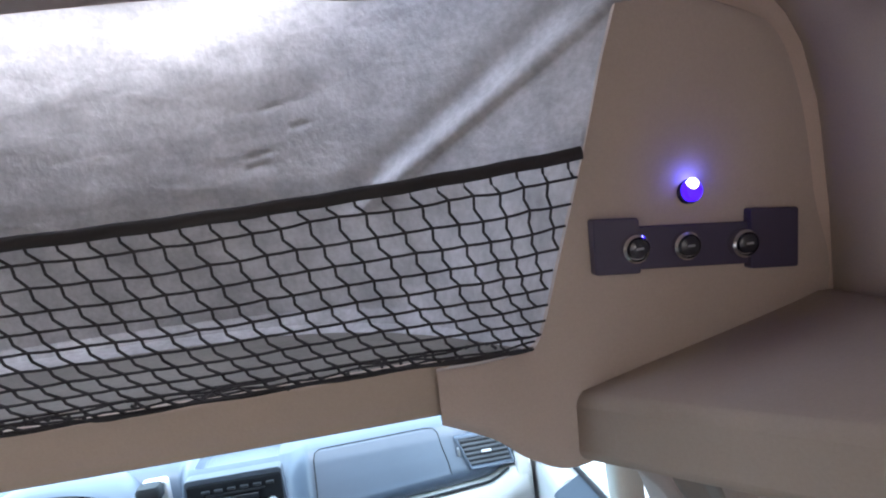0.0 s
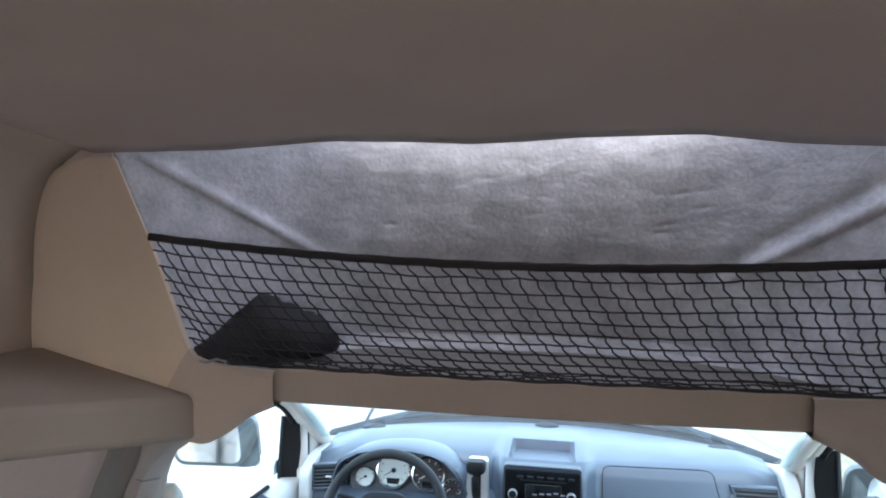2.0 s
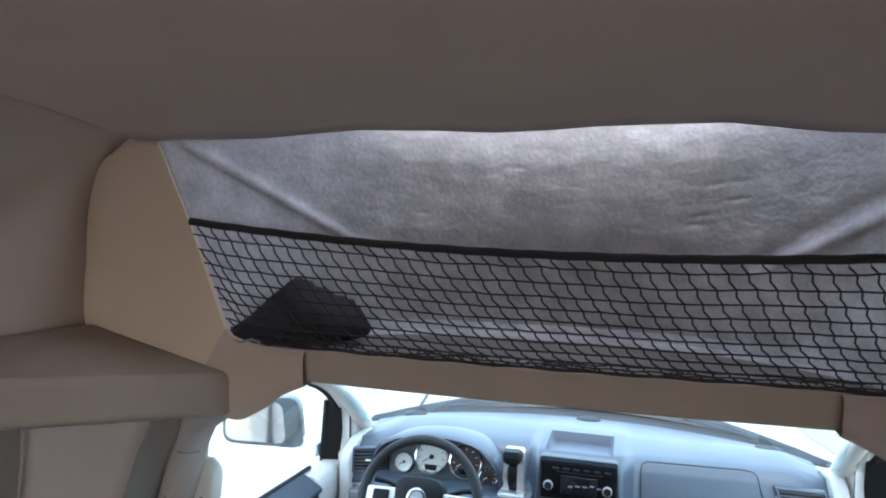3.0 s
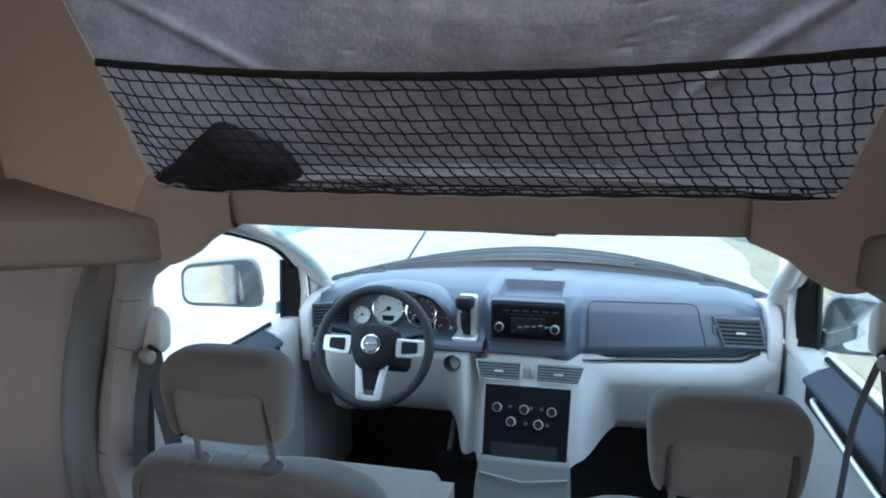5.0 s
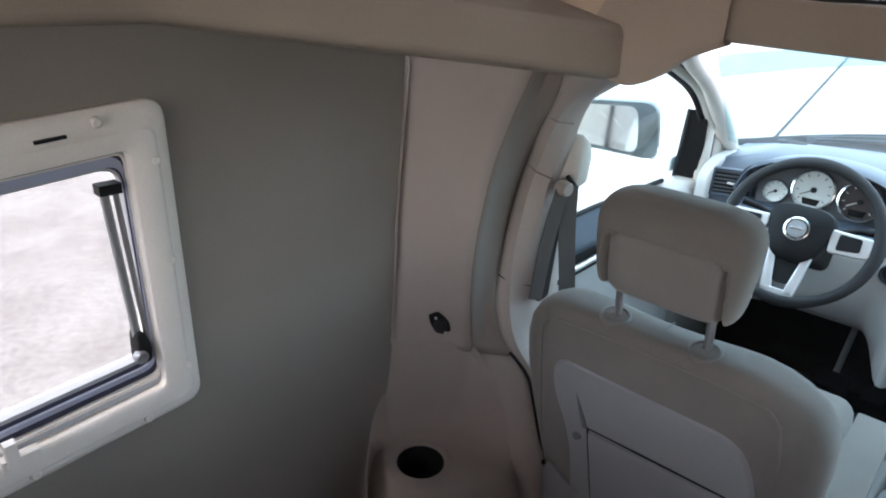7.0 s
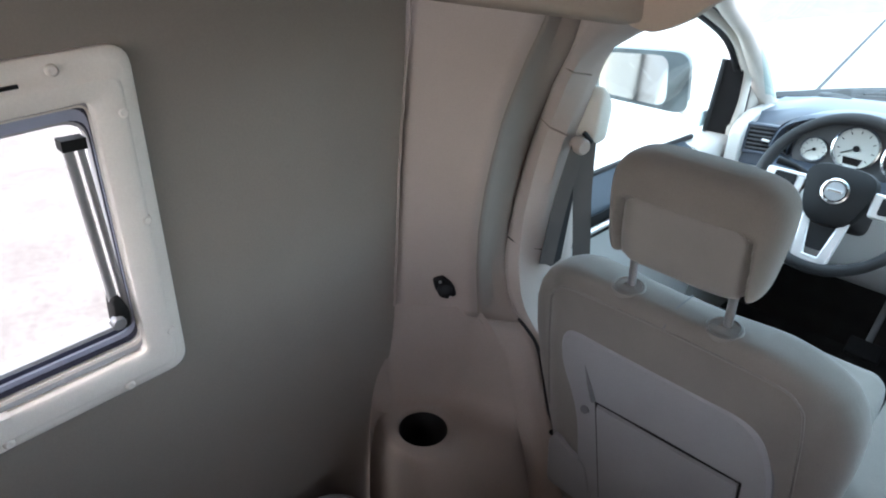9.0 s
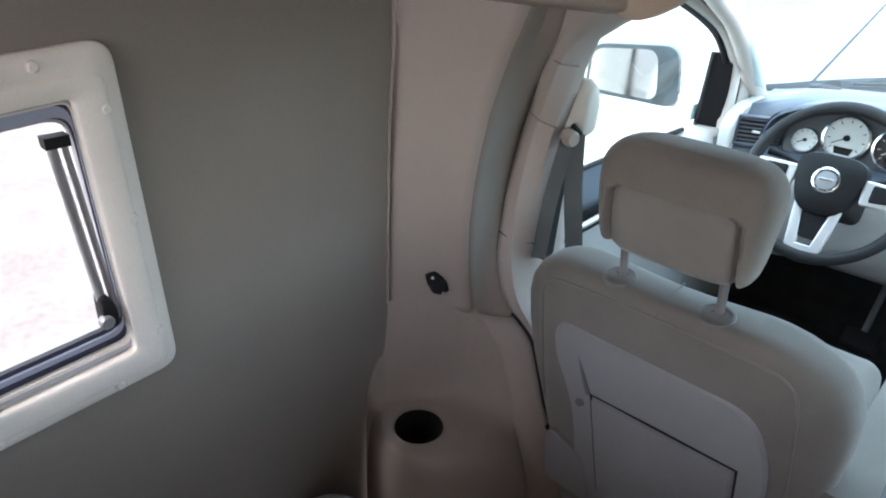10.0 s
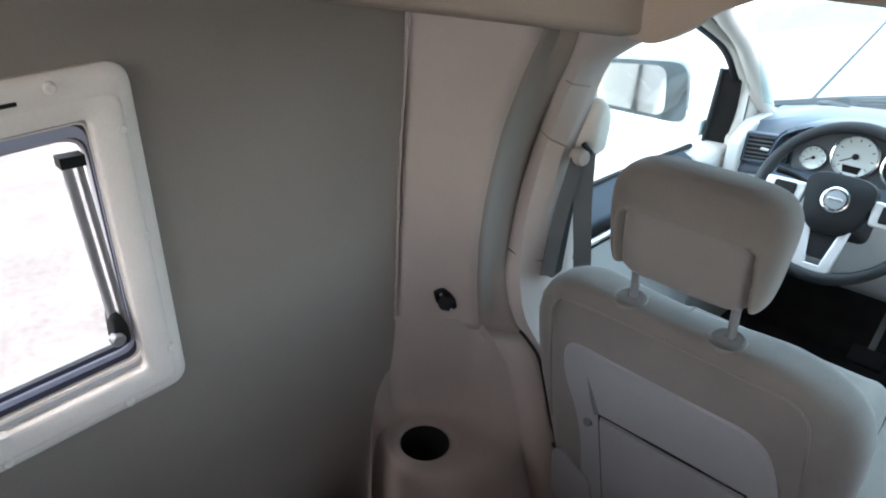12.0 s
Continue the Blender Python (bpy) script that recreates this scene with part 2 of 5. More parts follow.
def prism(outline, a, b, axis="y", bm=None):
    """A closed outline of 2D points swept from a to b along an axis (x: (y, z), y: (x, z), z: (x, y))."""
    bm = bm or bmesh.new()

    def at(p, h):
        return {"x": (h, p[0], p[1]), "y": (p[0], h, p[1]), "z": (p[0], p[1], h)}[axis]
    return loft([[at(p, a) for p in outline], [at(p, b) for p in outline]], bm=bm)


def sheet(f, nu, nv, bm=None):
    """A grid of points f(u, v), u and v from 0 to 1."""
    bm = bm or bmesh.new()
    vs = [[bm.verts.new(f(i / nu, j / nv)) for j in range(nv + 1)] for i in range(nu + 1)]
    for i in range(nu):
        for j in range(nv):
            bm.faces.new((vs[i][j], vs[i + 1][j], vs[i + 1][j + 1], vs[i][j + 1]))
    return bm


def rounded(pts, r, k=5):
    """Rounds the corners of a closed 2D outline."""
    out, n = [], len(pts)
    for i in range(n):
        p, c, q = Vector(pts[i - 1]), Vector(pts[i]), Vector(pts[(i + 1) % n])
        ri = r[i] if isinstance(r, (list, tuple)) else r
        a = c + (p - c).normalized() * min(ri, (p - c).length * 0.49)
        b = c + (q - c).normalized() * min(ri, (q - c).length * 0.49)
        for j in range(k + 1):
            t = j / k
            out.append(tuple((1 - t) ** 2 * a + 2 * t * (1 - t) * c + t * t * b))
    return out


def move(bm, m):
    bmesh.ops.transform(bm, matrix=m, verts=bm.verts)
    return bm


def ring_strip(outer, inner, a, b, axis):
    """A frame between two outlines of equal count, from a to b along an axis."""
    def at(p, h):
        return {"x": (h, p[0], p[1]), "y": (p[0], h, p[1]), "z": (p[0], p[1], h)}[axis]
    bm = bmesh.new()
    n = len(outer)
    R = [[bm.verts.new(at(p, h)) for p in o] for o, h in ((outer, a), (outer, b), (inner, b), (inner, a))]
    for k in range(4):
        x, y = R[k], R[(k + 1) % 4]
        for i in range(n):
            j = (i + 1) % n
            bm.faces.new((x[i], x[j], y[j], y[i]))
    return bm


# ---- living space: shell ----
def lean(z):
    """The bulkhead leans back with height."""
    return -0.115 * max(0.0, z - 1.3)


# side walls: profile (z, x) from the floor up
WALL_X = -0.955


def tilt_window(y, z):
    """The windows stand a few degrees off the level."""
    dy, dz = y + 0.636, z - 1.176
    return -0.636 + dy - dz * math.tan(radians(1.9)), 1.179 + dy * math.tan(radians(4.0)) + dz


def side_wall(s, name, label):
    """A side wall with an opening (on the left, the window's), 3 cm thick, from the cab pillar to the rear."""
    # the right-hand opening is unseen, added and sized to light the left side
    y0, y1, z0, z1 = (-1.13, -0.672, 0.735, 1.128) if s < 0 else (-1.95, -0.95, 0.90, 1.22)
    cols = [-3.0, -2.8, -2.6, y0, y1, -0.45, -0.16] if s > 0 else [-3.0, -2.5, -1.5, y0, y1, -0.45, -0.16]
    lev = [0.0, 0.35, z0, z1, 1.24, 1.34]
    bm = bmesh.new()
    grid = {}
    for k, t in ((0, 0.0), (1, 0.035)):
        for i, y in enumerate(cols):
            for j, z in enumerate(lev):
                p = tilt_window(y, z) if s < 0 and i in (3, 4) and j in (2, 3) else (y, z)
                grid[i, j, k] = bm.verts.new((s * (0.995 - 0.035 * p[1] / 1.2 + t), p[0], p[1]))
    for i in range(len(cols) - 1):
        for j in range(len(lev) - 1):
            hole = i == 3 and j == 2
            if not hole:
                for k in (0, 1):
                    bm.faces.new((grid[i, j, k], grid[i + 1, j, k], grid[i + 1, j + 1, k], grid[i, j + 1, k]))
    for a, b in (((3, 2), (4, 2)), ((4, 2), (4, 3)), ((4, 3), (3, 3)), ((3, 3), (3, 2))):
        bm.faces.new((grid[*a, 0], grid[*b, 0], grid[*b, 1], grid[*a, 1]))
    return setting(name, bm, M_WALL, label, "wall", smooth=20)


side_wall(-1, "wall_left", "grey-green vinyl side wall with a hinged camper window")
side_wall(1, "wall_right", "grey-green vinyl side wall facing the window side, with an unseen opening added for light")

# floor, rear wall, ceiling
# two unseen blocks, added to cut light from the openings to low surfaces
setting("light_block_rear", rbox((-0.94, -2.98, 0.0), (0.415, -1.5, 0.93), 0.01), M_WALL, "unseen block added at the rear to shade the lower walls", "wall")
setting("light_block_right", rbox((0.42, -2.98, 0.0), (0.945, -0.45, 0.86), 0.01), M_WALL, "unseen block added on the right to shade the left wall's foot", "wall")
# out of view; the brown is picked to throw warm light on the walls
setting("floor", rbox((-1.0, -3.05, -0.04), (1.0, 0.05, 0.0), 0), M_BOUNCE_FLOOR, "unseen van floor, coloured brown to bounce warm light", "floor")
# rear opening is out of view, added as a light source for the interior
setting("wall_rear", ring_strip([(-1.0, 0), (1.0, 0), (1.0, 1.95), (-1.0, 1.95)], [(-0.78, 0.92), (0.78, 0.92), (0.75, 1.66), (-0.75, 1.66)], -3.05, -3.0, "y"), M_WALL, "plain unseen rear wall with an opening added to let in light", "wall", smooth=20)


def ceiling():
    """Padded headliner, its front edge wavy, its sides turned down to the upper walls."""
    bm = bmesh.new()

    def f(u, v):
        x = -0.80 + 1.60 * u
        y = -0.055 - 2.95 * v
        hem = lerp_table([(-0.80, 1.737), (-0.54, 1.739), (-0.34, 1.752), (-0.20, 1.749), (-0.09, 1.744), (0.0, 1.747), (0.077, 1.752), (0.18, 1.754), (0.275, 1.755), (0.41, 1.739), (0.57, 1.731), (0.80, 1.727)], x)[0]
        z = 1.742 + (hem - 1.742) * math.exp(-v * 14) + 0.04 * min(1, v * 5)
        return (x, y, z)
    sheet(f, 120, 40, bm)
    return setting("ceiling", bm, M_HEAD, "beige cloth headliner with a wavy loose front edge", "ceiling", smooth=60, solid=0.012)


ceiling()


def upper_wall(s, name):
    """Upper shell between shelf and ceiling, a soft cove at the top."""
    def f(u, v):
        y = -3.0 + 3.05 * u
        x, z = lerp_table([(0, 0.978, 1.335), (0.3, 0.972, 1.45), (0.55, 0.958, 1.58), (0.7, 0.935, 1.66), (0.78, 0.905, 1.71), (0.86, 0.86, 1.742), (1.0, 0.79, 1.768)], v)
        return (s * x, y, z + 0.02 * sm(0, -1, y))
    setting(name, sheet(f, 24, 16), M_UPPER, "beige cloth upper wall below the ceiling", "wall", smooth=60, solid=0.01)


upper_wall(-1, "wall_upper_left")
upper_wall(1, "wall_upper_right")


def side_shelf(s, name):
    """Moulded gusset from the bulkhead's corner, tapering back into a shallow band on the side wall."""
    bm = bmesh.new()
    rings = []
    for y in (0.03, 0.0, -0.1, -0.2, -0.3, -0.4, -0.5, -0.57, -0.60, -0.63, -0.70, -1.0, -2.0, -3.0):
        k = min(1.0, max(0.0, -y / 0.62))
        x = 0.62 + 0.315 * k
        lo, hi = 1.198 + 0.078 * k, 1.276 + 0.07 * k
        zw = 1.352
        prof = [(x, lo), (x + 0.002, hi - 0.004), (x + 0.012, hi + 0.004), (max(0.945, x + 0.02), zw + 0.004), (0.985, zw), (0.985, lo - 0.01), (x + 0.03, lo - 0.008)]
        rings.append([(s * px, y, z) for px, z in prof])
    loft(rings, bm=bm)
    setting(name, bm, M_SHELF, "beige moulded shelf running along the upper wall", "shelf", bevel=0.012)


side_shelf(-1, "shelf_left")
side_shelf(1, "shelf_right")


# ---- bulkhead over the cab ----
def bulkhead():
    root = thing("bulkhead", (0, 0, 1.27), "beige moulded bulkhead over the cab with a storage opening", "bulkhead", kind="structure")
    # beam
    sec = rounded([(0.030, 1.263), (0.075, 1.27), (0.075, 1.324), (0.013, 1.334)], 0.008)
    xs = [-0.478 + 0.956 * i / 24 for i in range(25)]
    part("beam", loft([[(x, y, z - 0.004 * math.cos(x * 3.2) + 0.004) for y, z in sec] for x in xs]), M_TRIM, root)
    for s in (-1, 1):
        # corner piece from the beam's end round the storage opening, widening into a tombstone-shaped column
        if s < 0:
            inner = [(0.462, 1.330), (0.52, 1.333), (0.57, 1.338), (0.605, 1.346), (0.632, 1.366), (0.662, 1.45), (0.703, 1.57), (0.735, 1.65), (0.755, 1.70), (0.766, 1.724)]
            outer = [(0.462, 1.264), (0.52, 1.237), (0.563, 1.204), (0.62, 1.185), (0.72, 1.22), (0.972, 1.335), (0.962, 1.48), (0.944, 1.61), (0.905, 1.695), (0.84, 1.724)]
        else:
            inner = [(0.462, 1.330), (0.50, 1.330), (0.535, 1.332), (0.565, 1.337), (0.588, 1.352), (0.620, 1.45), (0.654, 1.56), (0.679, 1.65), (0.692, 1.69), (0.699, 1.712)]
            outer = [(0.462, 1.264), (0.52, 1.237), (0.563, 1.204), (0.62, 1.185), (0.72, 1.22), (0.948, 1.335), (0.940, 1.48), (0.920, 1.60), (0.885, 1.675), (0.815, 1.707)]
        pin, pout = smooth_path([(x, 0, z) for x, z in inner], 6), smooth_path([(x, 0, z) for x, z in outer], 6)
        rows = []
        for a, b in zip(pin, pout):
            row = [Vector((a.x + 0.002, 0.022 + lean(a.z), a.z))]
            for k in range(9):
                p = a.lerp(b, k / 8)
                row.append(Vector((p.x, lean(p.z) + (0.006 if k == 0 else 0.010 if k == 8 else 0.002 if k == 7 else 0.0), p.z)))
            row.append(Vector((b.x + 0.003, 0.045 + lean(b.z), b.z)))
            rows.append([Vector((s * p.x, p.y, p.z)) for p in row])
        # column lighter than corner on the left: the light on it is in the colour
        part("corner_piece", loft(rows[:25], caps=False), M_HALF_LIT if s < 0 else M_ROSE_LIT, root)
        part("column_panel", loft(rows[24:], caps=False), M_WARM_LIT if s < 0 else M_ROSE_LIT, root, "moulded column panel, tan tint painting in warm light" if s < 0 else "moulded column panel, made paler to paint in light")
        # shell behind the column
        back = [(0.645, 1.30), (0.675, 1.50), (0.708, 1.65), (0.72, 1.79), (0.99, 1.80), (0.99, 1.19), (0.70, 1.19)] if s > 0 else [(0.66, 1.30), (0.72, 1.50), (0.775, 1.68), (0.79, 1.79), (0.99, 1.80), (0.99, 1.19), (0.70, 1.19)]
        part("backing", loft([[(s * x, 0.024 + lean(z) + d, z) for x, z in back] for d in (0.0, 0.012)]), M_HEAD, root)
    return root


bulkhead()


# storage pocket lined with grey carpet, under a roof skylight
_dr = random.Random(21)
DENTS = [(0.274, 1.622, 0.016, 0.007), (0.268, 1.606, 0.016, 0.006), (0.34, 1.655, 0.02, 0.004), (-0.32, 1.618, 0.008, 0.006), (0.30, 1.685, 0.018, 0.004)]
DENTS += [(_dr.uniform(-0.5, 0.5), _dr.uniform(1.57, 1.72), _dr.uniform(0.008, 0.02), _dr.uniform(0.0004, 0.0012)) for _ in range(34)]


def cap_point(u, v):
    """Carpeted nose of the raised roof, a bowl behind the storage opening: u across, v from the pocket floor up."""
    s = 2 * u - 1
    y, z, w = lerp_table([(0.0, 0.03, 1.318, 0.62), (0.2, 0.24, 1.322, 0.622), (0.3, 0.375, 1.325, 0.625), (0.36, 0.42, 1.338, 0.63), (0.41, 0.432, 1.362, 0.636), (0.48, 0.405, 1.42, 0.652), (0.66, 0.325, 1.58, 0.69), (0.82, 0.27, 1.73, 0.748), (1.0, 0.22, 1.92, 0.80)], v)
    x = s * w - 0.024
    k = abs(s) ** 3.2 if v > 0.25 else 0.0
    y = y * (1 - k) + (0.012 + lean(z)) * k
    # folds from the upper corners towards the middle
    sx = 1 if x > 0 else -1
    p0, p1 = (Vector((0.725, 1.735)), Vector((0.42, 1.53))) if sx > 0 else (Vector((-0.745, 1.735)), Vector((-0.455, 1.54)))
    d = p1 - p0
    t = ((Vector((x, z)) - p0).dot(d)) / d.length_squared
    off = ((x - p0.x) * d.y - (z - p0.y) * d.x) / d.length
    along = sm(-0.1, 0.1, t) * sm(1.25, 0.8, t)
    y -= (0.015 if sx > 0 else 0.011) * math.exp(-(off / 0.0075) ** 2) * along
    y += (0.013 if sx > 0 else 0.002) * math.exp(-((off - 0.026 * sx) / 0.02) ** 2) * along
    # loose cloth bulging out beside the right end of the net
    c = 0.585 + 0.50 * (z - 1.45)
    up = (1 - k) * sm(1.345, 1.39, z) * sm(1.56, 1.50, z)
    y -= (0.030 * math.exp(-((x - c) / 0.022) ** 2) - 0.014 * math.exp(-((x - c + 0.075) / 0.035) ** 2)) * up
    # short dents and small wrinkles
    for cx, cz, r, e in DENTS:
        if abs(x - cx) < 3 * r and abs(z - cz) < 0.03:
            y += e * math.exp(-((x - cx) / r) ** 2 - ((z - cz - 0.15 * (x - cx)) / 0.0042) ** 2)
    n = noise.noise(Vector((x * 5, z * 9, 0))) * 0.004 + noise.noise(Vector((x * 16, z * 34, 3))) * 0.0014 + noise.noise(Vector((x * 40, z * 80, 7))) * 0.0008
    return (x, y + n, z)


setting("pocket_floor", sheet(lambda u, v: cap_point(u, 0.31 * v), 120, 24), M_POCKET, "olive grey floor of the storage pocket, darker than the carpet", "floor", smooth=80, solid=0.01)
setting("roof_nose", sheet(lambda u, v: cap_point(u, 0.31 + 0.69 * v), 260, 150), M_CARPET, "grey carpet lining the nose of the raised roof", "wall", smooth=80, solid=0.01)


def roof():
    """Outer roof over the ceiling with a skylight slot above the storage nose."""
    bm = bmesh.new()
    rbox((-0.98, -3.05, 1.93), (0.98, 0.064, 1.97), 0, bm=bm)
    rbox((-0.98, 0.19, 1.88), (0.98, 0.24, 1.97), 0, bm=bm)
    for s in (-1, 1):
        rbox((s * 0.98, -3.05, 1.30), (s * 1.02, 0.2, 1.97), 0, bm=bm)
        rbox((s * (0.53 if s > 0 else 0.86), 0.064, 1.93), (s * 0.98, 0.19, 1.97), 0, bm=bm)
    setting("roof", bm, M_TRIM, "raised roof shell with a front skylight", "roof")


roof()


# ---- ground ----
def ground():
    bm = bmesh.new()
    vs = [bm.verts.new(p) for p in ((-1500, -1500, -0.5), (1500, -1500, -0.5), (1500, 1500, -0.5), (-1500, 1500, -0.5))]
    bm.faces.new(vs)
    setting("ground", bm, M_GROUND, "sunlit pale concrete paving", "ground", smooth=0)


ground()


# ---- cab: dashboard ----
def face_y(x):
    """Where the upper dashboard's rear face stands."""
    left, right = 1.15 - 0.38 * max(0.0, -x - 0.5), 1.085 + 0.04 * max(0.0, x - 0.2) / 0.52
    return left + (right - left) * sm(-0.05, 0.10, x)


def hump_at(x):
    """The centre hump with the radio."""
    return sm(0.182, 0.128, abs(x - 0.008))


def pad_face(x):
    """The upper pad's face with the centre hump."""
    return face_y(x) + (1.0 - face_y(x)) * hump_at(x)


def lip_line(x):
    """The ledge between pad and lower panel on the passenger's side: (y, z)."""
    k = max(0.0, x - 0.2) / 0.52
    return 1.057 + 0.033 * k, 0.655 + 0.024 * k + 0.035 * sm(0.68, 0.78, x)


def dash_profile(x):
    yw, yf = 1.66 - 0.42 * x * x, pad_face(x)
    hump = hump_at(x)
    drop = 0.05 * sm(0.66, 0.80, abs(x))
    sunk = 0.036 * sm(0.112, 0.100, abs(x - 0.004))
    top = 0.862 - drop * 0.6 + 0.014 * hump
    tray = 0.09 * hump
    rows = [(yw, 0.825), (yw - 0.02, 0.848 - drop * 0.3), (yf + 0.25 + tray, top), (yf + 0.212 + tray, top), (yf + 0.205 + tray, top - sunk), (yf + 0.075, top - 0.75 * sunk), (yf + 0.068, top - 0.002)]
    left = [(yf + 0.05, 0.858 - drop + 0.01 * hump), (yf + 0.015, 0.845 - drop), (yf, 0.825 - drop), (yf - 0.004, 0.78 - drop * 0.6), (yf - 0.006, 0.74), (yf - 0.016, 0.712), (yf - 0.022, 0.702), (yf - 0.020, 0.694), (yf + 0.05, 0.690)]
    up = lip_line(x)[1] - 0.655
    right = [(yf + 0.048, 0.857 - drop), (yf + 0.03, 0.848 - drop), (yf + 0.014, 0.82 - drop * 0.7), (yf - 0.006, 0.765 + up * 0.5), (yf - 0.020, 0.722 + up), (yf - 0.025, 0.706 + up), (yf - 0.022, 0.690 + up), (yf - 0.006, 0.668 + up), (yf + 0.05, 0.664 + up)]
    k = sm(0.05, 0.17, x)
    return rows + [tuple(p + (q - p) * k for p, q in zip(l, r)) for l, r in zip(left, right)] + [(yw, 0.68 - 0.02 * k)]


def dashboard():
    root = thing("dashboard", (0, 1.2, 0.5), "blue-grey dashboard with a pale lower half", "dashboard")
    xs = [-0.80 + 1.572 * i / 220 for i in range(221)]
    part("upper_pad", loft([[(x, y, z) for y, z in dash_profile(x)] for x in xs]), M_DASH, root, smooth=50)
    # lower pale half, flush under the pad's lip
    def low(x):
        yf = face_y(x)
        drv = sm(-0.13, -0.20, x) * sm(-0.76, -0.66, x)
        top = min(pad_face(x), yf - 0.165 * drv) - 0.013
        k = sm(0.30, 0.165, abs(x - 0.015))
        knee = 0.03 * sm(0.22, 0.4, x)
        prof = [(0.05, 0.691), (0.004, 0.691), (0.0, 0.684), (0.001, 0.65), (0.006 + knee * 0.2, 0.59), (0.025 + knee, 0.525), (0.06 + knee, 0.46), (0.13 + knee, 0.415), (0.36, 0.40), (0.36, 0.70)]
        mid = [(0.05, 0.691), (0.004, 0.691), (0.0, 0.684), (-0.020, 0.65), (-0.052, 0.60), (-0.092, 0.535), (-0.125, 0.47), (-0.175, 0.37), (0.12, 0.37), (0.32, 0.70)]
        ly, lz = lip_line(x)
        pas = [(0.05, lz + 0.004), (0.004, lz + 0.004), (-0.004, lz - 0.004), (-0.026, lz - 0.050), (-0.022, lz - 0.074), (0.020, 0.53), (0.048, 0.44), (0.075, 0.395), (0.36, 0.39), (0.36, 0.66)]
        if x > 0.1:
            top, prof = top + (ly - top) * (1 - k), pas
        return [(top + a[0] + (b[0] - a[0]) * k, a[1] + (b[1] - a[1]) * k) for a, b in zip(prof, mid)]
    part("lower_panel", loft([[(x, y, z) for y, z in low(x)] for x in [-0.80 + 1.60 * i / 160 for i in range(161)]]), M_IVORY, root, "pale grey lower panel", smooth=60)
    # dark ledge between dials and knee panel
    led = [(1.14, 0.685), (0.976, 0.692), (0.966, 0.700), (0.968, 0.714), (0.986, 0.727), (1.06, 0.740), (1.14, 0.742)]
    part("driver_ledge", loft([[(x, max(y, y + 0.17 * (1 - sm(-0.76, -0.67, x))), z) for y, z in led] for x in [-0.77 + 0.63 * i / 30 for i in range(31)]]), M_DASH, root, smooth=50)
    # end caps in pale plastic
    o = rounded([(1.00, 0.60), (1.00, 0.80), (1.08, 0.835), (1.25, 0.835), (1.3, 0.6)], 0.03)
    part("end_cap", prism(o, -0.775, -0.815, "x"), M_IVORY, root, bevel=0.008)
    o = rounded([(1.085, 0.50), (1.078, 0.70), (1.095, 0.80), (1.15, 0.862), (1.3, 0.85), (1.3, 0.5)], 0.04)
    part("end_cap", prism(o, 0.768, 0.815, "x"), M_IVORY, root, bevel=0.010)
    # trim line
    line = [(x, *lip_line(x)) for x in [0.165 + 0.585 * i / 30 for i in range(31)]]
    part("trim_strip", loft([[(x, y - 0.002 + a, z + b) for a, b in ((0, -0.003), (0.014, -0.003), (0.014, 0.003), (0, 0.003))] for x, y, z in line]), M_CHROME, root)
    # black cord along the seam, drawing the shadow below the pad's lip
    part("lip_shadow_line", tube([(x, y + 0.003, z + 0.0065) for x, y, z in line], 0.0035, 6), M_RUBBER, root)
    part("knee_seam", tube([(0.262, 1.079, 0.50), (0.258, 1.092, 0.45), (0.255, 1.112, 0.405)], 0.002, 6), M_RUBBER, root)
    # glovebox lid
    def on_pad(x, v, d=0.002):
        """A point on the pad's face, v from its foot to the shoulder."""
        y, z = lerp_table([(0.0, -0.0255, 0.708), (0.12, -0.020, 0.722), (0.42, -0.006, 0.765), (0.80, 0.014, 0.82), (0.96, 0.030, 0.848), (1.0, 0.042, 0.855)], v)
        z += (lip_line(x)[1] - 0.655) * max(0.0, 1 - 1.2 * v)
        return (x, face_y(x) + y - d, z + 0.6 * d * (v > 0.8))
    part("glovebox_lid", sheet(lambda u, v: on_pad(0.206 + (0.371 - 0.022 * v) * u, 0.02 + 0.94 * v, 0.0008), 24, 24), M_DASH, root, smooth=60)
    part("lid_gap", tube([on_pad(x, min(1, max(0, v)), 0.0012) for x, v in [(0.202, 0.0), (0.202, 0.3), (0.202, 0.6), (0.202, 0.85), (0.206, 0.95)] + [(0.22 + 0.03 * i, 0.985) for i in range(11)] + [(0.545, 0.97), (0.558, 0.9), (0.566, 0.6), (0.576, 0.3), (0.581, 0.0)]], 0.0014, 6), M_BLACK, root)
    # speaker grilles on top
    for x, y in ((-0.669, 1.40), (0.01, 1.574), (0.643, 1.40)):
        part("speaker_grille", lathe((x, y + 0.02, 0.856 if abs(x) < 0.1 else 0.855), (0, 0.02, 1), [(0.0, 0.003), (0.03, 0.003), (0.045, 0.001), (0.05, -0.004)], 28), M_BLACK, root)
    # two small switches between the centre vents
    for x in (0.008, 0.026):
        part("small_switch", rbox((x - 0.005, 0.940, 0.628), (x + 0.005, 0.972, 0.662), 0.003), M_SEATP, root)
    return root


DASH = dashboard()


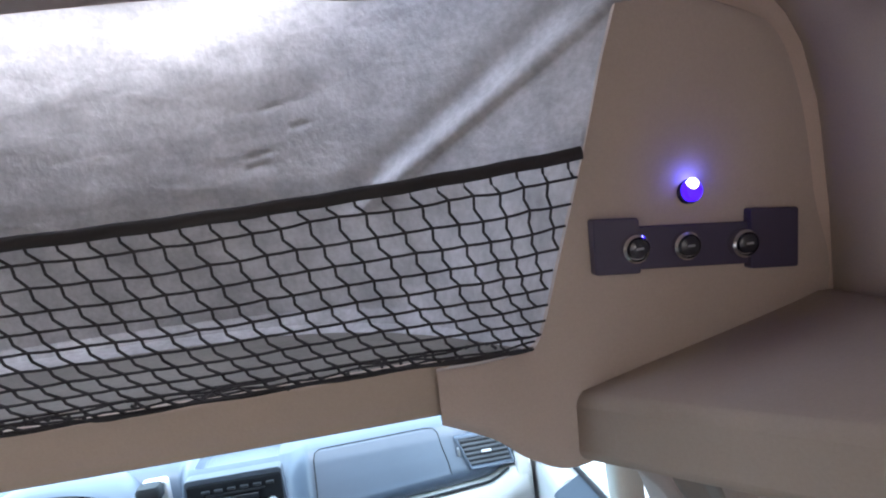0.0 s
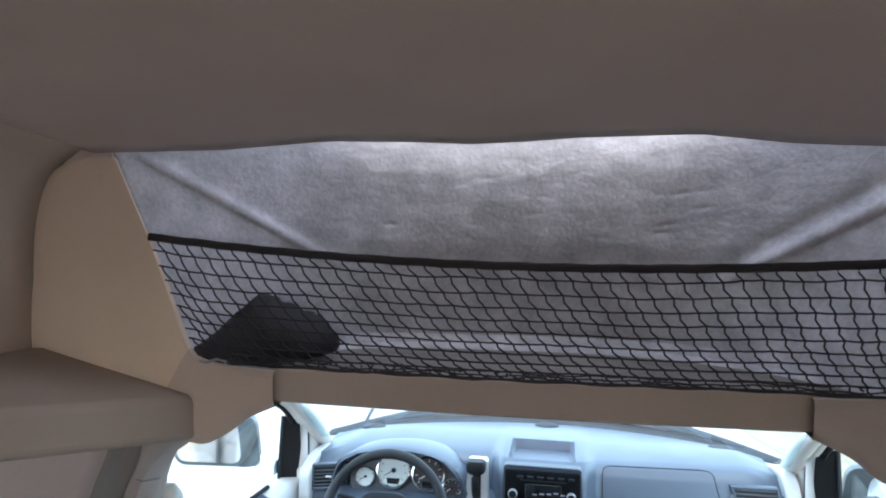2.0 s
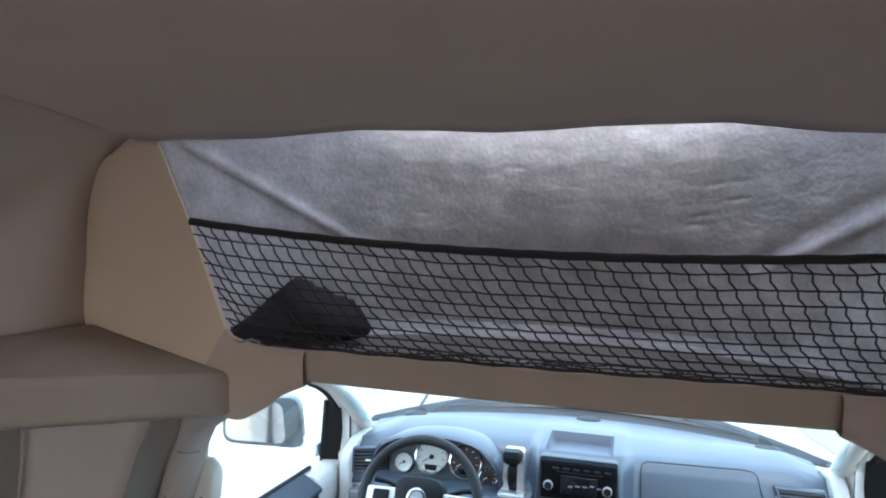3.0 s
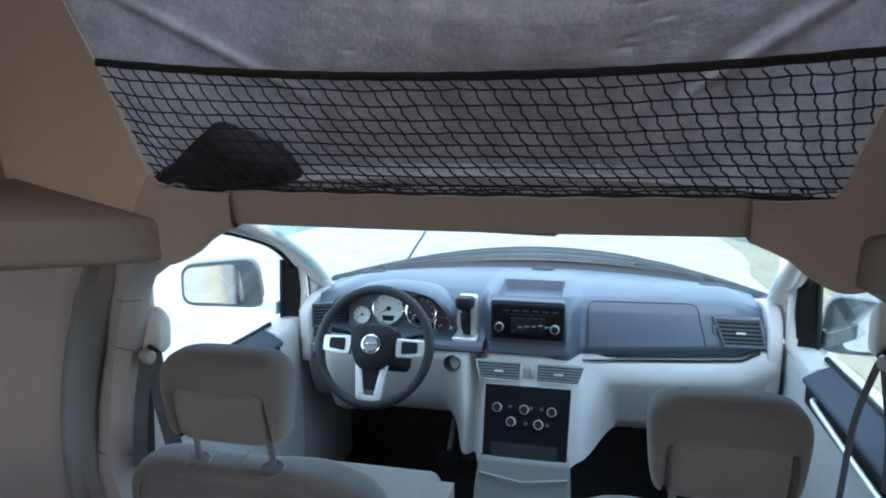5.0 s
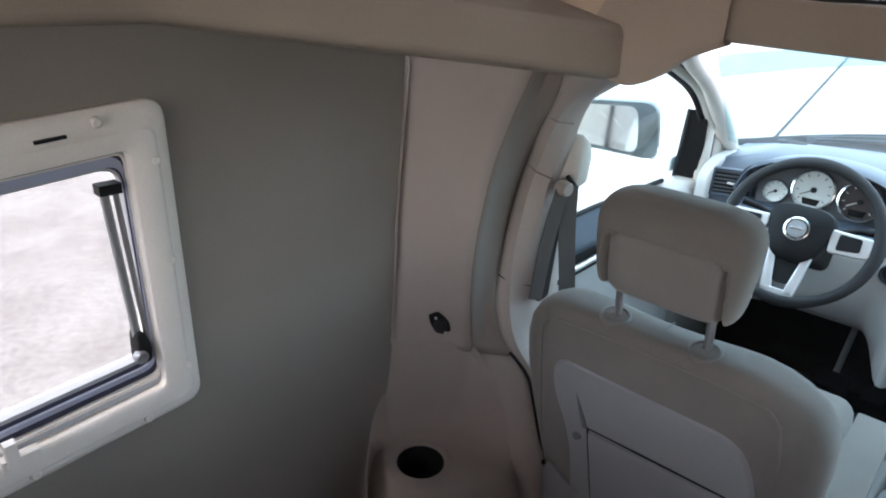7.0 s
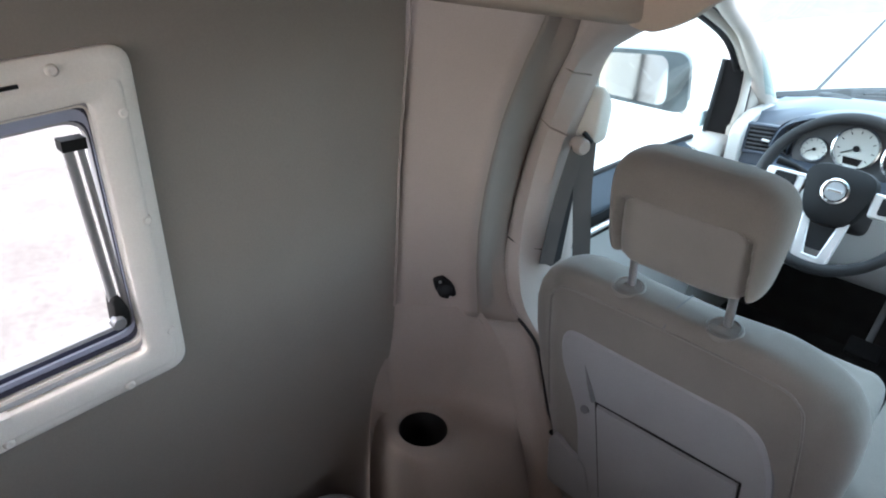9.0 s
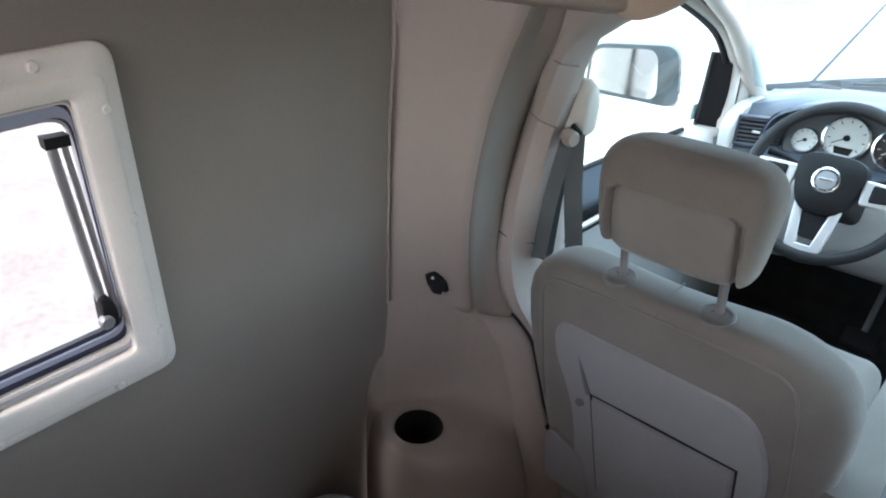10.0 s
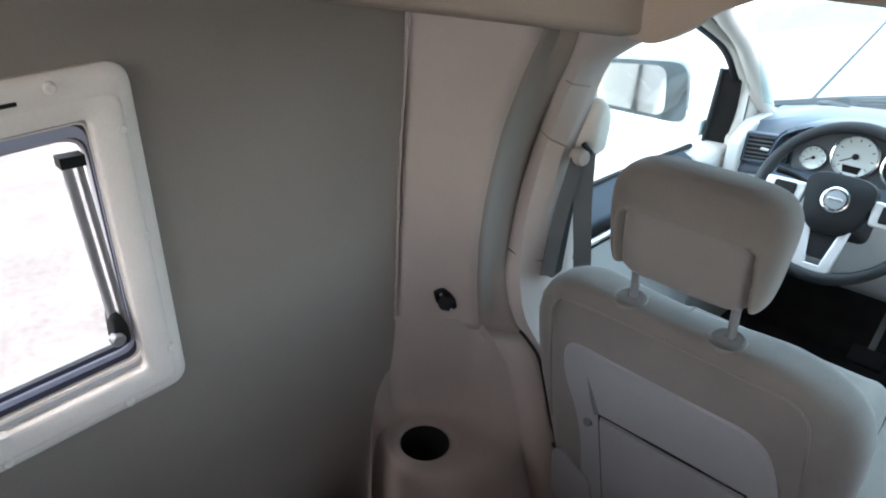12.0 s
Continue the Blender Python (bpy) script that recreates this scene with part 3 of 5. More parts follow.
def air_vent(x0, x1, yz0, yz1, parent, n=6, skew=0.0, rim=None, slant=0.0, taper=0.0):
    """Louvred vent: rim, dark throat, slats and a tab. yz0 and yz1: (y, z) of the bottom and top at x0; skew shifts y at x1."""
    (y0, z0), (y1, z1) = yz0, yz1

    def P(u, v, d=0.0):
        return Vector((x0 + (x1 - x0) * u + slant * v + taper * v * u, y0 + (y1 - y0) * v + skew * u - d, z0 + (z1 - z0) * v))
    bm = bmesh.new()
    e = 0.10
    ring = lambda a, b, d: [P(a, b * 1.2, d), P(1 - a, b * 1.2, d), P(1 - a, 1 - b * 1.2, d), P(a, 1 - b * 1.2, d)]
    w_, d_ = (0.5, 0.45) if rim else (1.0, 1.0)
    loft([ring(-0.04 * w_, -0.06 * w_, -0.012), ring(-0.04 * w_, -0.06 * w_, 0.006 * d_), ring(0.0, 0.0, 0.008 * d_), ring(0.02, 0.05, 0.0)], caps=False, bm=bm)
    v = part("air_vent", bm, rim or M_DASH, parent, bevel=0.0015)
    part("throat", loft([ring(-0.02, -0.03, -0.004), ring(-0.02, -0.03, 0.0015)]), M_BLACK, v)
    for k in range(n):
        t = (k + 0.7) / (n + 0.4)
        bm = loft([[P(u, t, 0.006), P(u, t + 0.035, 0.007), P(u, t + 0.08, 0.001), P(u, t + 0.04, 0.0)] for u in (0.02, 0.5, 0.98)])
        part("slat", bm, M_SLAT if rim else M_SLATD, v)
    c = P(0.5, 0.5, 0.01)
    part("tab", rbox(c - Vector((0.014, 0.004, 0.003)), c + Vector((0.014, 0.004, 0.003)), 0.001), M_SILVER, v)
    return v


air_vent(0.640, 0.762, (1.091, 0.735), (1.119, 0.815), DASH, 6, 0.004, None, -0.030, 0.012)
part("thumb_wheel", rbox((0.606, 1.098, 0.768), (0.613, 1.118, 0.792), 0.003), M_SLAT, DASH)
air_vent(-0.771, -0.665, (1.028, 0.735), (1.032, 0.812), DASH, 6, 0.042)
air_vent(-0.142, -0.010, (0.940, 0.620), (0.973, 0.670), DASH, 6, 0.0, M_IVORY, -0.018, 0.018)
air_vent(0.044, 0.178, (0.940, 0.620), (0.973, 0.670), DASH, 6, 0.0, M_IVORY, 0.0, 0.020)


def knob(p, r, d, parent, normal=(0, -1, 0.25)):
    k = part("knob", lathe(p, normal, [(r, 0), (r, d * 0.7), (r * 0.9, d), (r * 0.6, d * 1.02), (0, d)], 24), M_SILVER, parent)
    part("knob_cap", lathe(p, normal, [(r * 0.86, d * 0.9), (r * 0.82, d * 1.08), (0, d * 1.08)], 20), M_BLACK, k)
    return k


M_KEY = mat("key_plastic", (0.07, 0.07, 0.075), 0.5, var=0.05, bump=0)


def radio():
    # surround darker than the pad: the shade on this rear face is painted in
    bezel = ring_strip(rounded([(-0.120, 0.738), (0.138, 0.738), (0.130, 0.882), (-0.112, 0.882)], 0.012), rounded([(-0.107, 0.753), (0.127, 0.753), (0.127, 0.867), (-0.107, 0.867)], 0.006), 0.972, 1.01, "y")
    part("radio_bezel", bezel, M_BEZEL, DASH, "radio surround, pad colour darkened to paint in shade", bevel=0.004)
    r = part("radio", rbox((-0.108, 0.966, 0.752), (0.128, 1.01, 0.868), 0.006), M_HEAT, DASH, "black car radio with a display")
    part("display", rbox((-0.045, 0.958, 0.772), (0.07, 0.966, 0.830), 0.002), M_SCREEN, r)
    for k in range(6):
        x = -0.07 + 0.032 * k
        part("button", rbox((x, 0.957, 0.846), (x + 0.02, 0.965, 0.853), 0.001), M_RUBBER, r)
    part("disc_slot", rbox((-0.06, 0.9595, 0.8365), (0.085, 0.966, 0.840), 0.0), M_RUBBER, r)
    for x in (-0.082, 0.100):
        knob((x, 0.963, 0.795), 0.0145, 0.016, r, (0, -1, 0.1))
    rng = random.Random(5)
    for k in range(5):
        x, z = -0.02 + 0.022 * k, 0.79 + rng.uniform(-0.01, 0.015)
        part("display_mark", rbox((x, 0.9572, z), (x + 0.014, 0.959, z + 0.004), 0), M_SEATP, r)
    return r


radio()


def heater_panel():
    def P(x, t, d=0.0):
        y, z = 0.932 + (0.808 - 0.932) * t, 0.604 + (0.390 - 0.604) * t
        return Vector((x, y - 0.91 * d, z + 0.42 * d))
    bm = loft([[P(-0.122, 0, d), P(0.158, 0, d), P(0.152, 1, d), P(-0.113, 1, d)] for d in (-0.02, 0.008)])
    r = part("heater_panel", bm, M_HEAT, DASH, "black heater panel with five silver knobs", bevel=0.004)
    for x, t in ((-0.076, 0.30), (0.012, 0.305), (0.100, 0.31), (-0.028, 0.47), (0.060, 0.48)):
        knob(P(x, t, 0.008), 0.015, 0.016, r, (0, -0.91, 0.42))
    for k in range(8):
        x = -0.04 + 0.034 * (k % 4) + (0.02 if k > 3 else 0)
        part("button", loft([[P(x, 0.26 + 0.2 * (k // 4), d), P(x + 0.01, 0.26 + 0.2 * (k // 4), d), P(x + 0.01, 0.3 + 0.2 * (k // 4), d), P(x, 0.3 + 0.2 * (k // 4), d)] for d in (0.006, 0.011)]), M_KEY, r)
    part("bin_slot", loft([[P(-0.09, 0.74, d), P(0.125, 0.74, d), P(0.12, 0.92, d), P(-0.085, 0.92, d)] for d in (0.007, 0.0095)]), M_RUBBER, r)
    return r


heater_panel()


def centre_console():
    root = thing("centre_console", (0.02, 0.6, 0.0), "pale grey plastic console below the heater panel", "console")
    rings = []
    for y, z, w in ((0.86, 0.42, 0.135), (0.80, 0.41, 0.145), (0.76, 0.34, 0.15), (0.71, 0.27, 0.15), (0.66, 0.22, 0.15)):
        rings.append([(0.02 - w, y, z), (0.02 + w, y, z), (0.02 + w + 0.005, y + 0.05, 0.0), (0.02 - w - 0.005, y + 0.05, 0.0)])
    part("body", loft(rings), M_CONSOLE, root, bevel=0.012)
    part("drawer_line", tube([(-0.115, 0.772, 0.372), (0.02, 0.752, 0.362), (0.155, 0.772, 0.372)], 0.004), M_SEATP, root)
    # low tray between the seats
    part("tray", ring_strip(rounded([(-0.14, 0.30), (0.18, 0.30), (0.16, 0.68), (-0.12, 0.68)], 0.04), rounded([(-0.11, 0.33), (0.15, 0.33), (0.13, 0.65), (-0.09, 0.65)], 0.03), 0.0, 0.30, "z"), M_CONSOLE, root, bevel=0.01)
    part("tray_floor", prism(rounded([(-0.12, 0.32), (0.16, 0.32), (0.14, 0.66), (-0.10, 0.66)], 0.03), 0.20, 0.24, "z"), M_SEATP, root)
    for x in (-0.03, 0.08):
        part("cup_holder", lathe((x, 0.56, 0.24), (0, 0, 1), [(0.0, 0.004), (0.034, 0.004), (0.036, 0.018), (0.042, 0.018), (0.042, 0.0)], 24), M_BLACK, root)


centre_console()


def instruments():
    root = thing("instrument_cluster", (-0.46, 1.06, 0.80), "silver-ringed dials under a dark hood", "instrument cluster")
    n = Vector((0, -1, 0.25)).normalized()
    base = Vector((-0.497, 1.058, 0.806))

    def P(dx, dz, d=0.0):
        return base + Vector((dx, 0.25 * dz, dz)) + n * d
    o = rounded([(-0.15, -0.075), (-0.15, 0.02), (-0.08, 0.075), (0.18, 0.07), (0.25, 0.0), (0.25, -0.08)], 0.03)
    # panel near black, to paint in the shadow under the hood
    part("panel", loft([[P(x, z, d) for x, z in o] for d in (-0.03, -0.012)]), M_SLATD, root)
    for dx, dz, r, face in ((0, 0, 0.054, M_DIAL), (0.122, -0.004, 0.052, M_DARKD), (-0.098, -0.026, 0.031, M_DIAL), (0.205, -0.042, 0.029, M_DARKD)):
        d = part("dial", lathe(P(dx, dz, -0.014), n, [(r, 0.0), (r * 0.985, 0.006), (0, 0.006)], 36), face, root)
        part("bezel", lathe(P(dx, dz, -0.014), n, [(r * 1.12, 0.0), (r * 1.1, 0.014), (r, 0.016), (r * 0.93, 0.006)], 36), M_CHROME, d)
        for k in range(9):
            a = radians(-130 + 260 * k / 8)
            u, v = math.sin(a), math.cos(a)
            part("tick", tube([P(dx + r * 0.72 * u, dz + r * 0.72 * v, -0.0065), P(dx + r * 0.86 * u, dz + r * 0.86 * v, -0.0065)], 0.0013 if r > 0.04 else 0.001, 5), M_BLACK if face is M_DIAL else M_DIAL, d)
        a = radians(-120)
        part("needle", tube([P(dx, dz, -0.005), P(dx + r * 0.7 * math.sin(a), dz + r * 0.7 * math.cos(a), -0.005)], 0.0014, 5), M_BLACK if face is M_DIAL else M_WHITE, d)
        part("hub", lathe(P(dx, dz, -0.008), n, [(r * 0.16, 0), (r * 0.14, 0.006), (0, 0.006)], 16), M_BLACK, d)
        if r > 0.04:
            part("odometer_window", loft([[P(dx + a * r, dz - b * r, h) for a, b in ((-0.45, 0.45), (0.45, 0.45), (0.35, 0.8), (-0.35, 0.8))] for h in (-0.008, -0.006)]), M_SCREEN, d)
    # hood: an arch over the dials
    arc = smooth_path([(-0.70, 0, 0.775), (-0.67, 0, 0.845), (-0.58, 0, 0.888), (-0.46, 0, 0.902), (-0.34, 0, 0.885), (-0.265, 0, 0.83), (-0.235, 0, 0.755)], 6)
    bm = bmesh.new()
    rings = []
    for p in arc:
        c = Vector((-0.46, 0, 0.76))
        q = c + (p - c) * 0.965
        rings.append([(p.x, 0.985 + 0.02 * sm(0.1, 0.25, abs(p.x + 0.46)), p.z - 0.004), (p.x, 1.0, p.z + 0.004), (p.x, 1.16, p.z - 0.012), (p.x, 1.30, p.z - 0.05 if p.z > 0.85 else p.z - 0.02), (q.x, 1.30, q.z - 0.06), (q.x, 1.07, q.z), (q.x, 0.99, q.z)])
    part("hood", loft(rings, bm=bm), M_DASH, root, smooth=60)
    return root


instruments()


def steering_wheel():
    c = Vector((-0.442, 0.737, 0.778))
    root = thing("steering_wheel", c, "black leather three-spoke steering wheel with silver spokes", "steering wheel")
    m = Matrix.Translation(c) @ Matrix.Rotation(radians(-24), 4, "X")  # local x right, z up the wheel, -y to the driver

    def T(bm):
        return move(bm, m)
    R = 0.178
    bm = bmesh.new()
    rings = []
    for i in range(64):
        a = 2 * math.pi * i / 64
        d, t = Vector((math.cos(a), 0, math.sin(a))), Vector((0, 1, 0))
        thick = 0.0148 + 0.0012 * math.cos(4 * a)
        rings.append([d * R + thick * (math.cos(b) * d + math.sin(b) * t * 0.9) for b in [2 * math.pi * k / 14 for k in range(14)]])
    rings.append(rings[0])
    loft(rings, caps=False, bm=bm)
    bmesh.ops.remove_doubles(bm, verts=bm.verts, dist=1e-5)
    part("rim", T(bm), M_LEATHER, root)
    # hub cushion, a rounded shield
    o = rounded([(-0.082, 0.045), (-0.05, 0.068), (0.05, 0.068), (0.082, 0.045), (0.062, -0.045), (0.035, -0.078), (-0.035, -0.078), (-0.062, -0.045)], 0.03)
    hub = part("airbag_cover", T(loft([[(x * g, y, z * g) for x, z in o] for g, y in ((0.96, 0.045), (1.0, 0.02), (1.0, -0.0), (0.95, -0.016), (0.8, -0.024), (0.4, -0.029))])), M_BLACK, root)
    # round badge: ring with plain strokes
    part("badge", T(lathe((0, -0.028, 0.004), (0, -1, 0), [(0.030, -0.004), (0.030, 0.003), (0.026, 0.0045), (0.0245, 0.001), (0, 0.001)], 32)), M_CHROME, hub)
    part("badge_disc", T(lathe((0, -0.0285, 0.004), (0, -1, 0), [(0.0225, 0.0), (0.021, 0.002), (0.012, 0.0035), (0, 0.004)], 28)), M_SEATP, hub)
    part("badge_bar", T(rbox((-0.016, -0.0345, 0.001), (0.016, -0.030, 0.007), 0.001)), M_CHROME, hub)
    for s in (-1, 1):
        o = rounded([(s * 0.07, 0.028), (s * 0.165, 0.026), (s * 0.166, -0.022), (s * 0.135, -0.028), (s * 0.075, -0.03)], 0.008)
        sp = part("spoke", T(prism(o, -0.008, 0.012, "y")), M_SILVER, root, "silver spoke with switches", bevel=0.004)
        o = rounded([(s * 0.092, 0.020), (s * 0.142, 0.019), (s * 0.143, -0.014), (s * 0.092, -0.020)], 0.006)
        part("switch_pad", T(prism(o, -0.013, -0.004, "y")), M_BLACK, sp, bevel=0.002)
        part("spoke_leg", T(loft([[(s * 0.030, y, -0.07), (s * 0.052, y, -0.055), (s * 0.040, y, -0.165), (s * 0.012, y, -0.168)] for y in (-0.008, 0.01)])), M_SILVER, root, bevel=0.004)
    part("spoke_infill", T(prism(rounded([(-0.034, -0.07), (0.034, -0.07), (0.018, -0.135), (-0.018, -0.135)], 0.006), -0.003, 0.008, "y")), M_BLACK, root)
    part("spoke_foot", T(prism(rounded([(-0.04, -0.15), (0.04, -0.15), (0.038, -0.17), (-0.038, -0.17)], 0.006), -0.008, 0.01, "y")), M_SILVER, root, bevel=0.003)
    part("column_shroud", T(loft([[(x * g, y, z * g - 0.01) for x, z in rounded([(-0.06, 0.05), (0.06, 0.05), (0.06, -0.06), (-0.06, -0.06)], 0.03)] for y, g in ((0.04, 0.8), (0.10, 0.85), (0.26, 0.9))])), M_BLACK, root)
    for s in (-1, 1):
        part("stalk", T(tube([(s * 0.05, 0.07, 0.02), (s * 0.12, 0.06, 0.045), (s * 0.165, 0.055, 0.05)], [0.008, 0.007, 0.010], 10)), M_BLACK, root)


steering_wheel()


def gear_lever():
    root = thing("gear_lever", (-0.205, 1.04, 0.74), "black gear lever on a silver plate beside the radio", "gear lever")
    o = rounded([(-0.245, 0.715), (-0.165, 0.715), (-0.170, 0.875), (-0.235, 0.875)], 0.012)
    part("plate", prism(o, 1.03, 1.06, "y"), M_SILVER, root, bevel=0.004)
    part("slot", rbox((-0.218, 1.026, 0.735), (-0.192, 1.032, 0.86), 0.002), M_BLACK, root)
    part("lever", tube(smooth_path([(-0.205, 1.05, 0.75), (-0.205, 1.00, 0.77), (-0.205, 0.985, 0.82), (-0.205, 1.0, 0.848)], 5), [0.013] * 16, 12), M_BLACK, root)
    part("grip", loft([[(-0.205 + x * g, 1.0 + y * g, z) for x, y in rounded([(-0.03, -0.022), (0.03, -0.022), (0.03, 0.03), (-0.03, 0.03)], 0.014)] for z, g in ((0.836, 0.7), (0.845, 1.0), (0.868, 1.05), (0.878, 0.85))]), M_BLACK, root)
    part("foot", prism(rounded([(-0.25, 0.985), (-0.16, 0.985), (-0.165, 1.05), (-0.245, 1.05)], 0.012), 0.722, 0.738, "z"), M_SILVER, root, bevel=0.004)


gear_lever()

ign = part("ignition_switch", lathe((-0.242, 0.972, 0.655), (0, -1, 0.1), [(0.029, -0.02), (0.029, 0.016), (0.025, 0.018), (0.022, 0.004), (0.012, 0.002), (0, 0.002)], 28), M_RUBBER, DASH)
part("ignition_ring", lathe((-0.242, 0.972, 0.655), (0, -1, 0.1), [(0.033, -0.01), (0.033, 0.014), (0.029, 0.018), (0.028, 0.012)], 28), M_SEATP, ign)
hl = part("light_switch_panel", rbox((-0.772, 0.985, 0.60), (-0.715, 1.06, 0.682), 0.006), M_SLAT, DASH)
part("light_knob", lathe((-0.745, 0.985, 0.642), (0, -1, 0.1), [(0.015, 0), (0.013, 0.008), (0, 0.008)], 20), M_BLACK, hl)


# ---- seats ----
HEADREST = [(0.878, 0.082, -0.080, 0.032), (0.886, 0.107, -0.082, 0.050), (0.91, 0.116, -0.085, 0.059), (0.955, 0.121, -0.087, 0.064), (0.995, 0.124, -0.088, 0.064), (1.022, 0.121, -0.088, 0.059), (1.043, 0.105, -0.087, 0.047), (1.053, 0.076, -0.085, 0.026)]


def seat(s, name_label):
    cx = s * 0.437
    root = thing("front_seat", (cx, 0.1, 0.0), name_label, "car seat", "front seats")
    # backrest, reclined: rings from the bottom to the top
    rings = []
    table = [(0.20, 0.235, 0.085, 0.075), (0.36, 0.25, 0.06, 0.085), (0.45, 0.263, 0.042, 0.088), (0.55, 0.278, 0.022, 0.09), (0.64, 0.283, 0.003, 0.09), (0.70, 0.280, -0.011, 0.088), (0.74, 0.268, -0.023, 0.086), (0.77, 0.250, -0.034, 0.080), (0.792, 0.228, -0.046, 0.072), (0.808, 0.205, -0.055, 0.063), (0.818, 0.18, -0.060, 0.054), (0.824, 0.14, -0.064, 0.040)]
    for z, w, yc, d in table:
        ring = []
        for k in range(72):
            a = 2 * math.pi * k / 72
            c, q = math.cos(a), math.sin(a)
            x = w * (abs(c) ** 0.45) * (1 if c > 0 else -1)
            y = d * (abs(q) ** 0.55) * (1 if q > 0 else -1)
            if q < 0:
                y += 0.016 * sm(0.195, 0.235, abs(x))
            if q > 0:
                y -= 0.03 * math.cos(min(1, abs(x) / w) * math.pi / 2)
            ring.append((cx + x, yc + y, z))
        rings.append(ring)
    part("backrest", loft(rings), M_SEAT, root, smooth=60)
    seam = smooth_path([(-0.232, 0.0, 0.45), (-0.222, 0.0, 0.60), (-0.213, 0.0, 0.72), (-0.200, 0.0, 0.768), (-0.155, 0.0, 0.790), (0.0, 0.0, 0.796), (0.155, 0.0, 0.790), (0.200, 0.0, 0.768), (0.213, 0.0, 0.72), (0.222, 0.0, 0.60), (0.232, 0.0, 0.45)], 6)
    pts = []
    for p in seam:
        w, yc, dd = lerp_table(table, p.z)
        c = min(0.999, abs(p.x) / w) ** (1 / 0.45)
        pts.append((cx + p.x, yc - dd * math.sqrt(1 - c * c) ** 0.55 + 0.016 * sm(0.195, 0.235, abs(p.x)) - 0.0005, p.z))
    part("back_seam", tube(pts, 0.0022, 6), M_COLLAR, root)
    part("top_seam", tube([(cx + 0.004, -0.122, 0.800), (cx + 0.004, -0.106, 0.8215), (cx + 0.006, -0.075, 0.8265), (cx + 0.006, -0.04, 0.8255)], 0.0012, 6), M_SLAT, root)
    # rear board with pocket
    def B(x, z, d):
        y, half = None, None
        w, yc, dd = lerp_table(table, z)
        return (cx + x, yc - dd - d + 0.006, z)
    o = rounded([(-0.140, 0.24), (-0.142, 0.52), (-0.184, 0.64), (-0.172, 0.708), (0.165, 0.703), (0.203, 0.60), (0.205, 0.24)], [0.03, 0.08, 0.05, 0.04, 0.05, 0.05, 0.03], 8)
    o_board = o + [o[0]]
    cz = 0.48
    bm = loft([[B(x * g, cz + (z - cz) * g, d) for x, z in o] for g, d in ((1.0, -0.02), (1.0, 0.004), (0.975, 0.010), (0.9, 0.011), (0.5, 0.011))])
    board = part("back_board", bm, M_SEATP, root, "grey plastic board on the seat back")
    o = rounded([(-0.080, 0.26), (-0.097, 0.566), (0.155, 0.570), (0.165, 0.26)], 0.008)
    part("pocket_panel", loft([[B(x * g, 0.46 + (z - 0.46) * g, d) for x, z in o] for g, d in ((1.0, 0.0), (1.0, 0.015), (0.98, 0.019), (0.5, 0.019))]), M_SEATP, board)
    part("pocket_gap", tube([B(-0.084, 0.30, 0.0115), B(-0.100, 0.569, 0.0115), B(0.0, 0.571, 0.0115), B(0.159, 0.574, 0.0115), B(0.168, 0.30, 0.0115)], 0.0024, 6), M_BLACK, board)
    part("pocket_button", lathe(B(-0.122, 0.535, 0.008), (0, -1, 0.2), [(0.0095, 0), (0.008, 0.008), (0, 0.008)], 16), M_SLAT, board)
    part("strap_groove", tube([B(-0.126, 0.645, 0.010), B(-0.116, 0.605, 0.0105), B(-0.106, 0.568, 0.0105)], [0.001, 0.0045, 0.0055], 8), M_SLAT, board)
    part("board_gap", tube([B(x, z, -0.001) for x, z in o_board], 0.0022, 6), M_SLAT, board)
    hip = [(-0.215, 0.24), (-0.207, 0.385), (-0.19, 0.412), (-0.155, 0.385), (-0.12, 0.375), (-0.10, 0.24)]
    part("hip_cover", loft([[B(x, z, d) for x, z in rounded(hip, 0.02)] for d in (-0.03, 0.010, 0.014)]), M_SEATP, root, "pale grey plastic hip cover", bevel=0.004)
    part("rear_valance", rbox((cx - 0.22, 0.02, 0.13), (cx + 0.22, 0.10, 0.27), 0.03), M_SEATP, root)
    # headrest: a padded shell wrapping round a set-back rear panel
    rings = []
    for z, w, yc, d in [tuple(p) for p in smooth_path(HEADREST, 7)]:
        ring = []
        for k in range(112):
            a = 2 * math.pi * k / 112
            c, q = math.cos(a), math.sin(a)
            x = w * (abs(c) ** 0.45) * (1 if c > 0 else -1)
            y = yc + d * (abs(q) ** 0.7) * (1 if q > 0 else -1)
            if q < 0:
                top = 0.996 - 0.8 * max(0.0, abs(x) - 0.080)
                edge = sm(0.098, 0.092, abs(x)) * sm(top, top - 0.007, z)
                y += 0.017 * edge + 0.020 * math.exp(-((abs(x) - 0.094) / 0.005) ** 2) * sm(1.0, 0.93, z)
            ring.append((cx + x, y, z))
        rings.append(ring)
    part("headrest", loft(rings), M_SEAT, root, smooth=60)
    table_h = [(p[0], p[1], p[2], p[3]) for p in smooth_path(HEADREST, 7)]

    def inset(u, v):
        z = 0.884 + 0.107 * v
        x = (2 * u - 1) * (0.089 - 0.012 * sm(0.85, 1.0, v))
        w, yc, d = lerp_table(table_h, z)
        q = math.sqrt(max(0.0, 1 - min(1.0, abs(x) / w) ** (2 / 0.45)))
        return (cx + x, yc - d * q ** 0.7 + 0.013 + 0.005 * sm(0.8, 1.0, abs(2 * u - 1)) + 0.003 * sm(0.9, 1.0, v), z)
    part("rear_panel", sheet(inset, 28, 20), M_SEATC, root, "grey cloth inset on the headrest", smooth=60, solid=0.003)
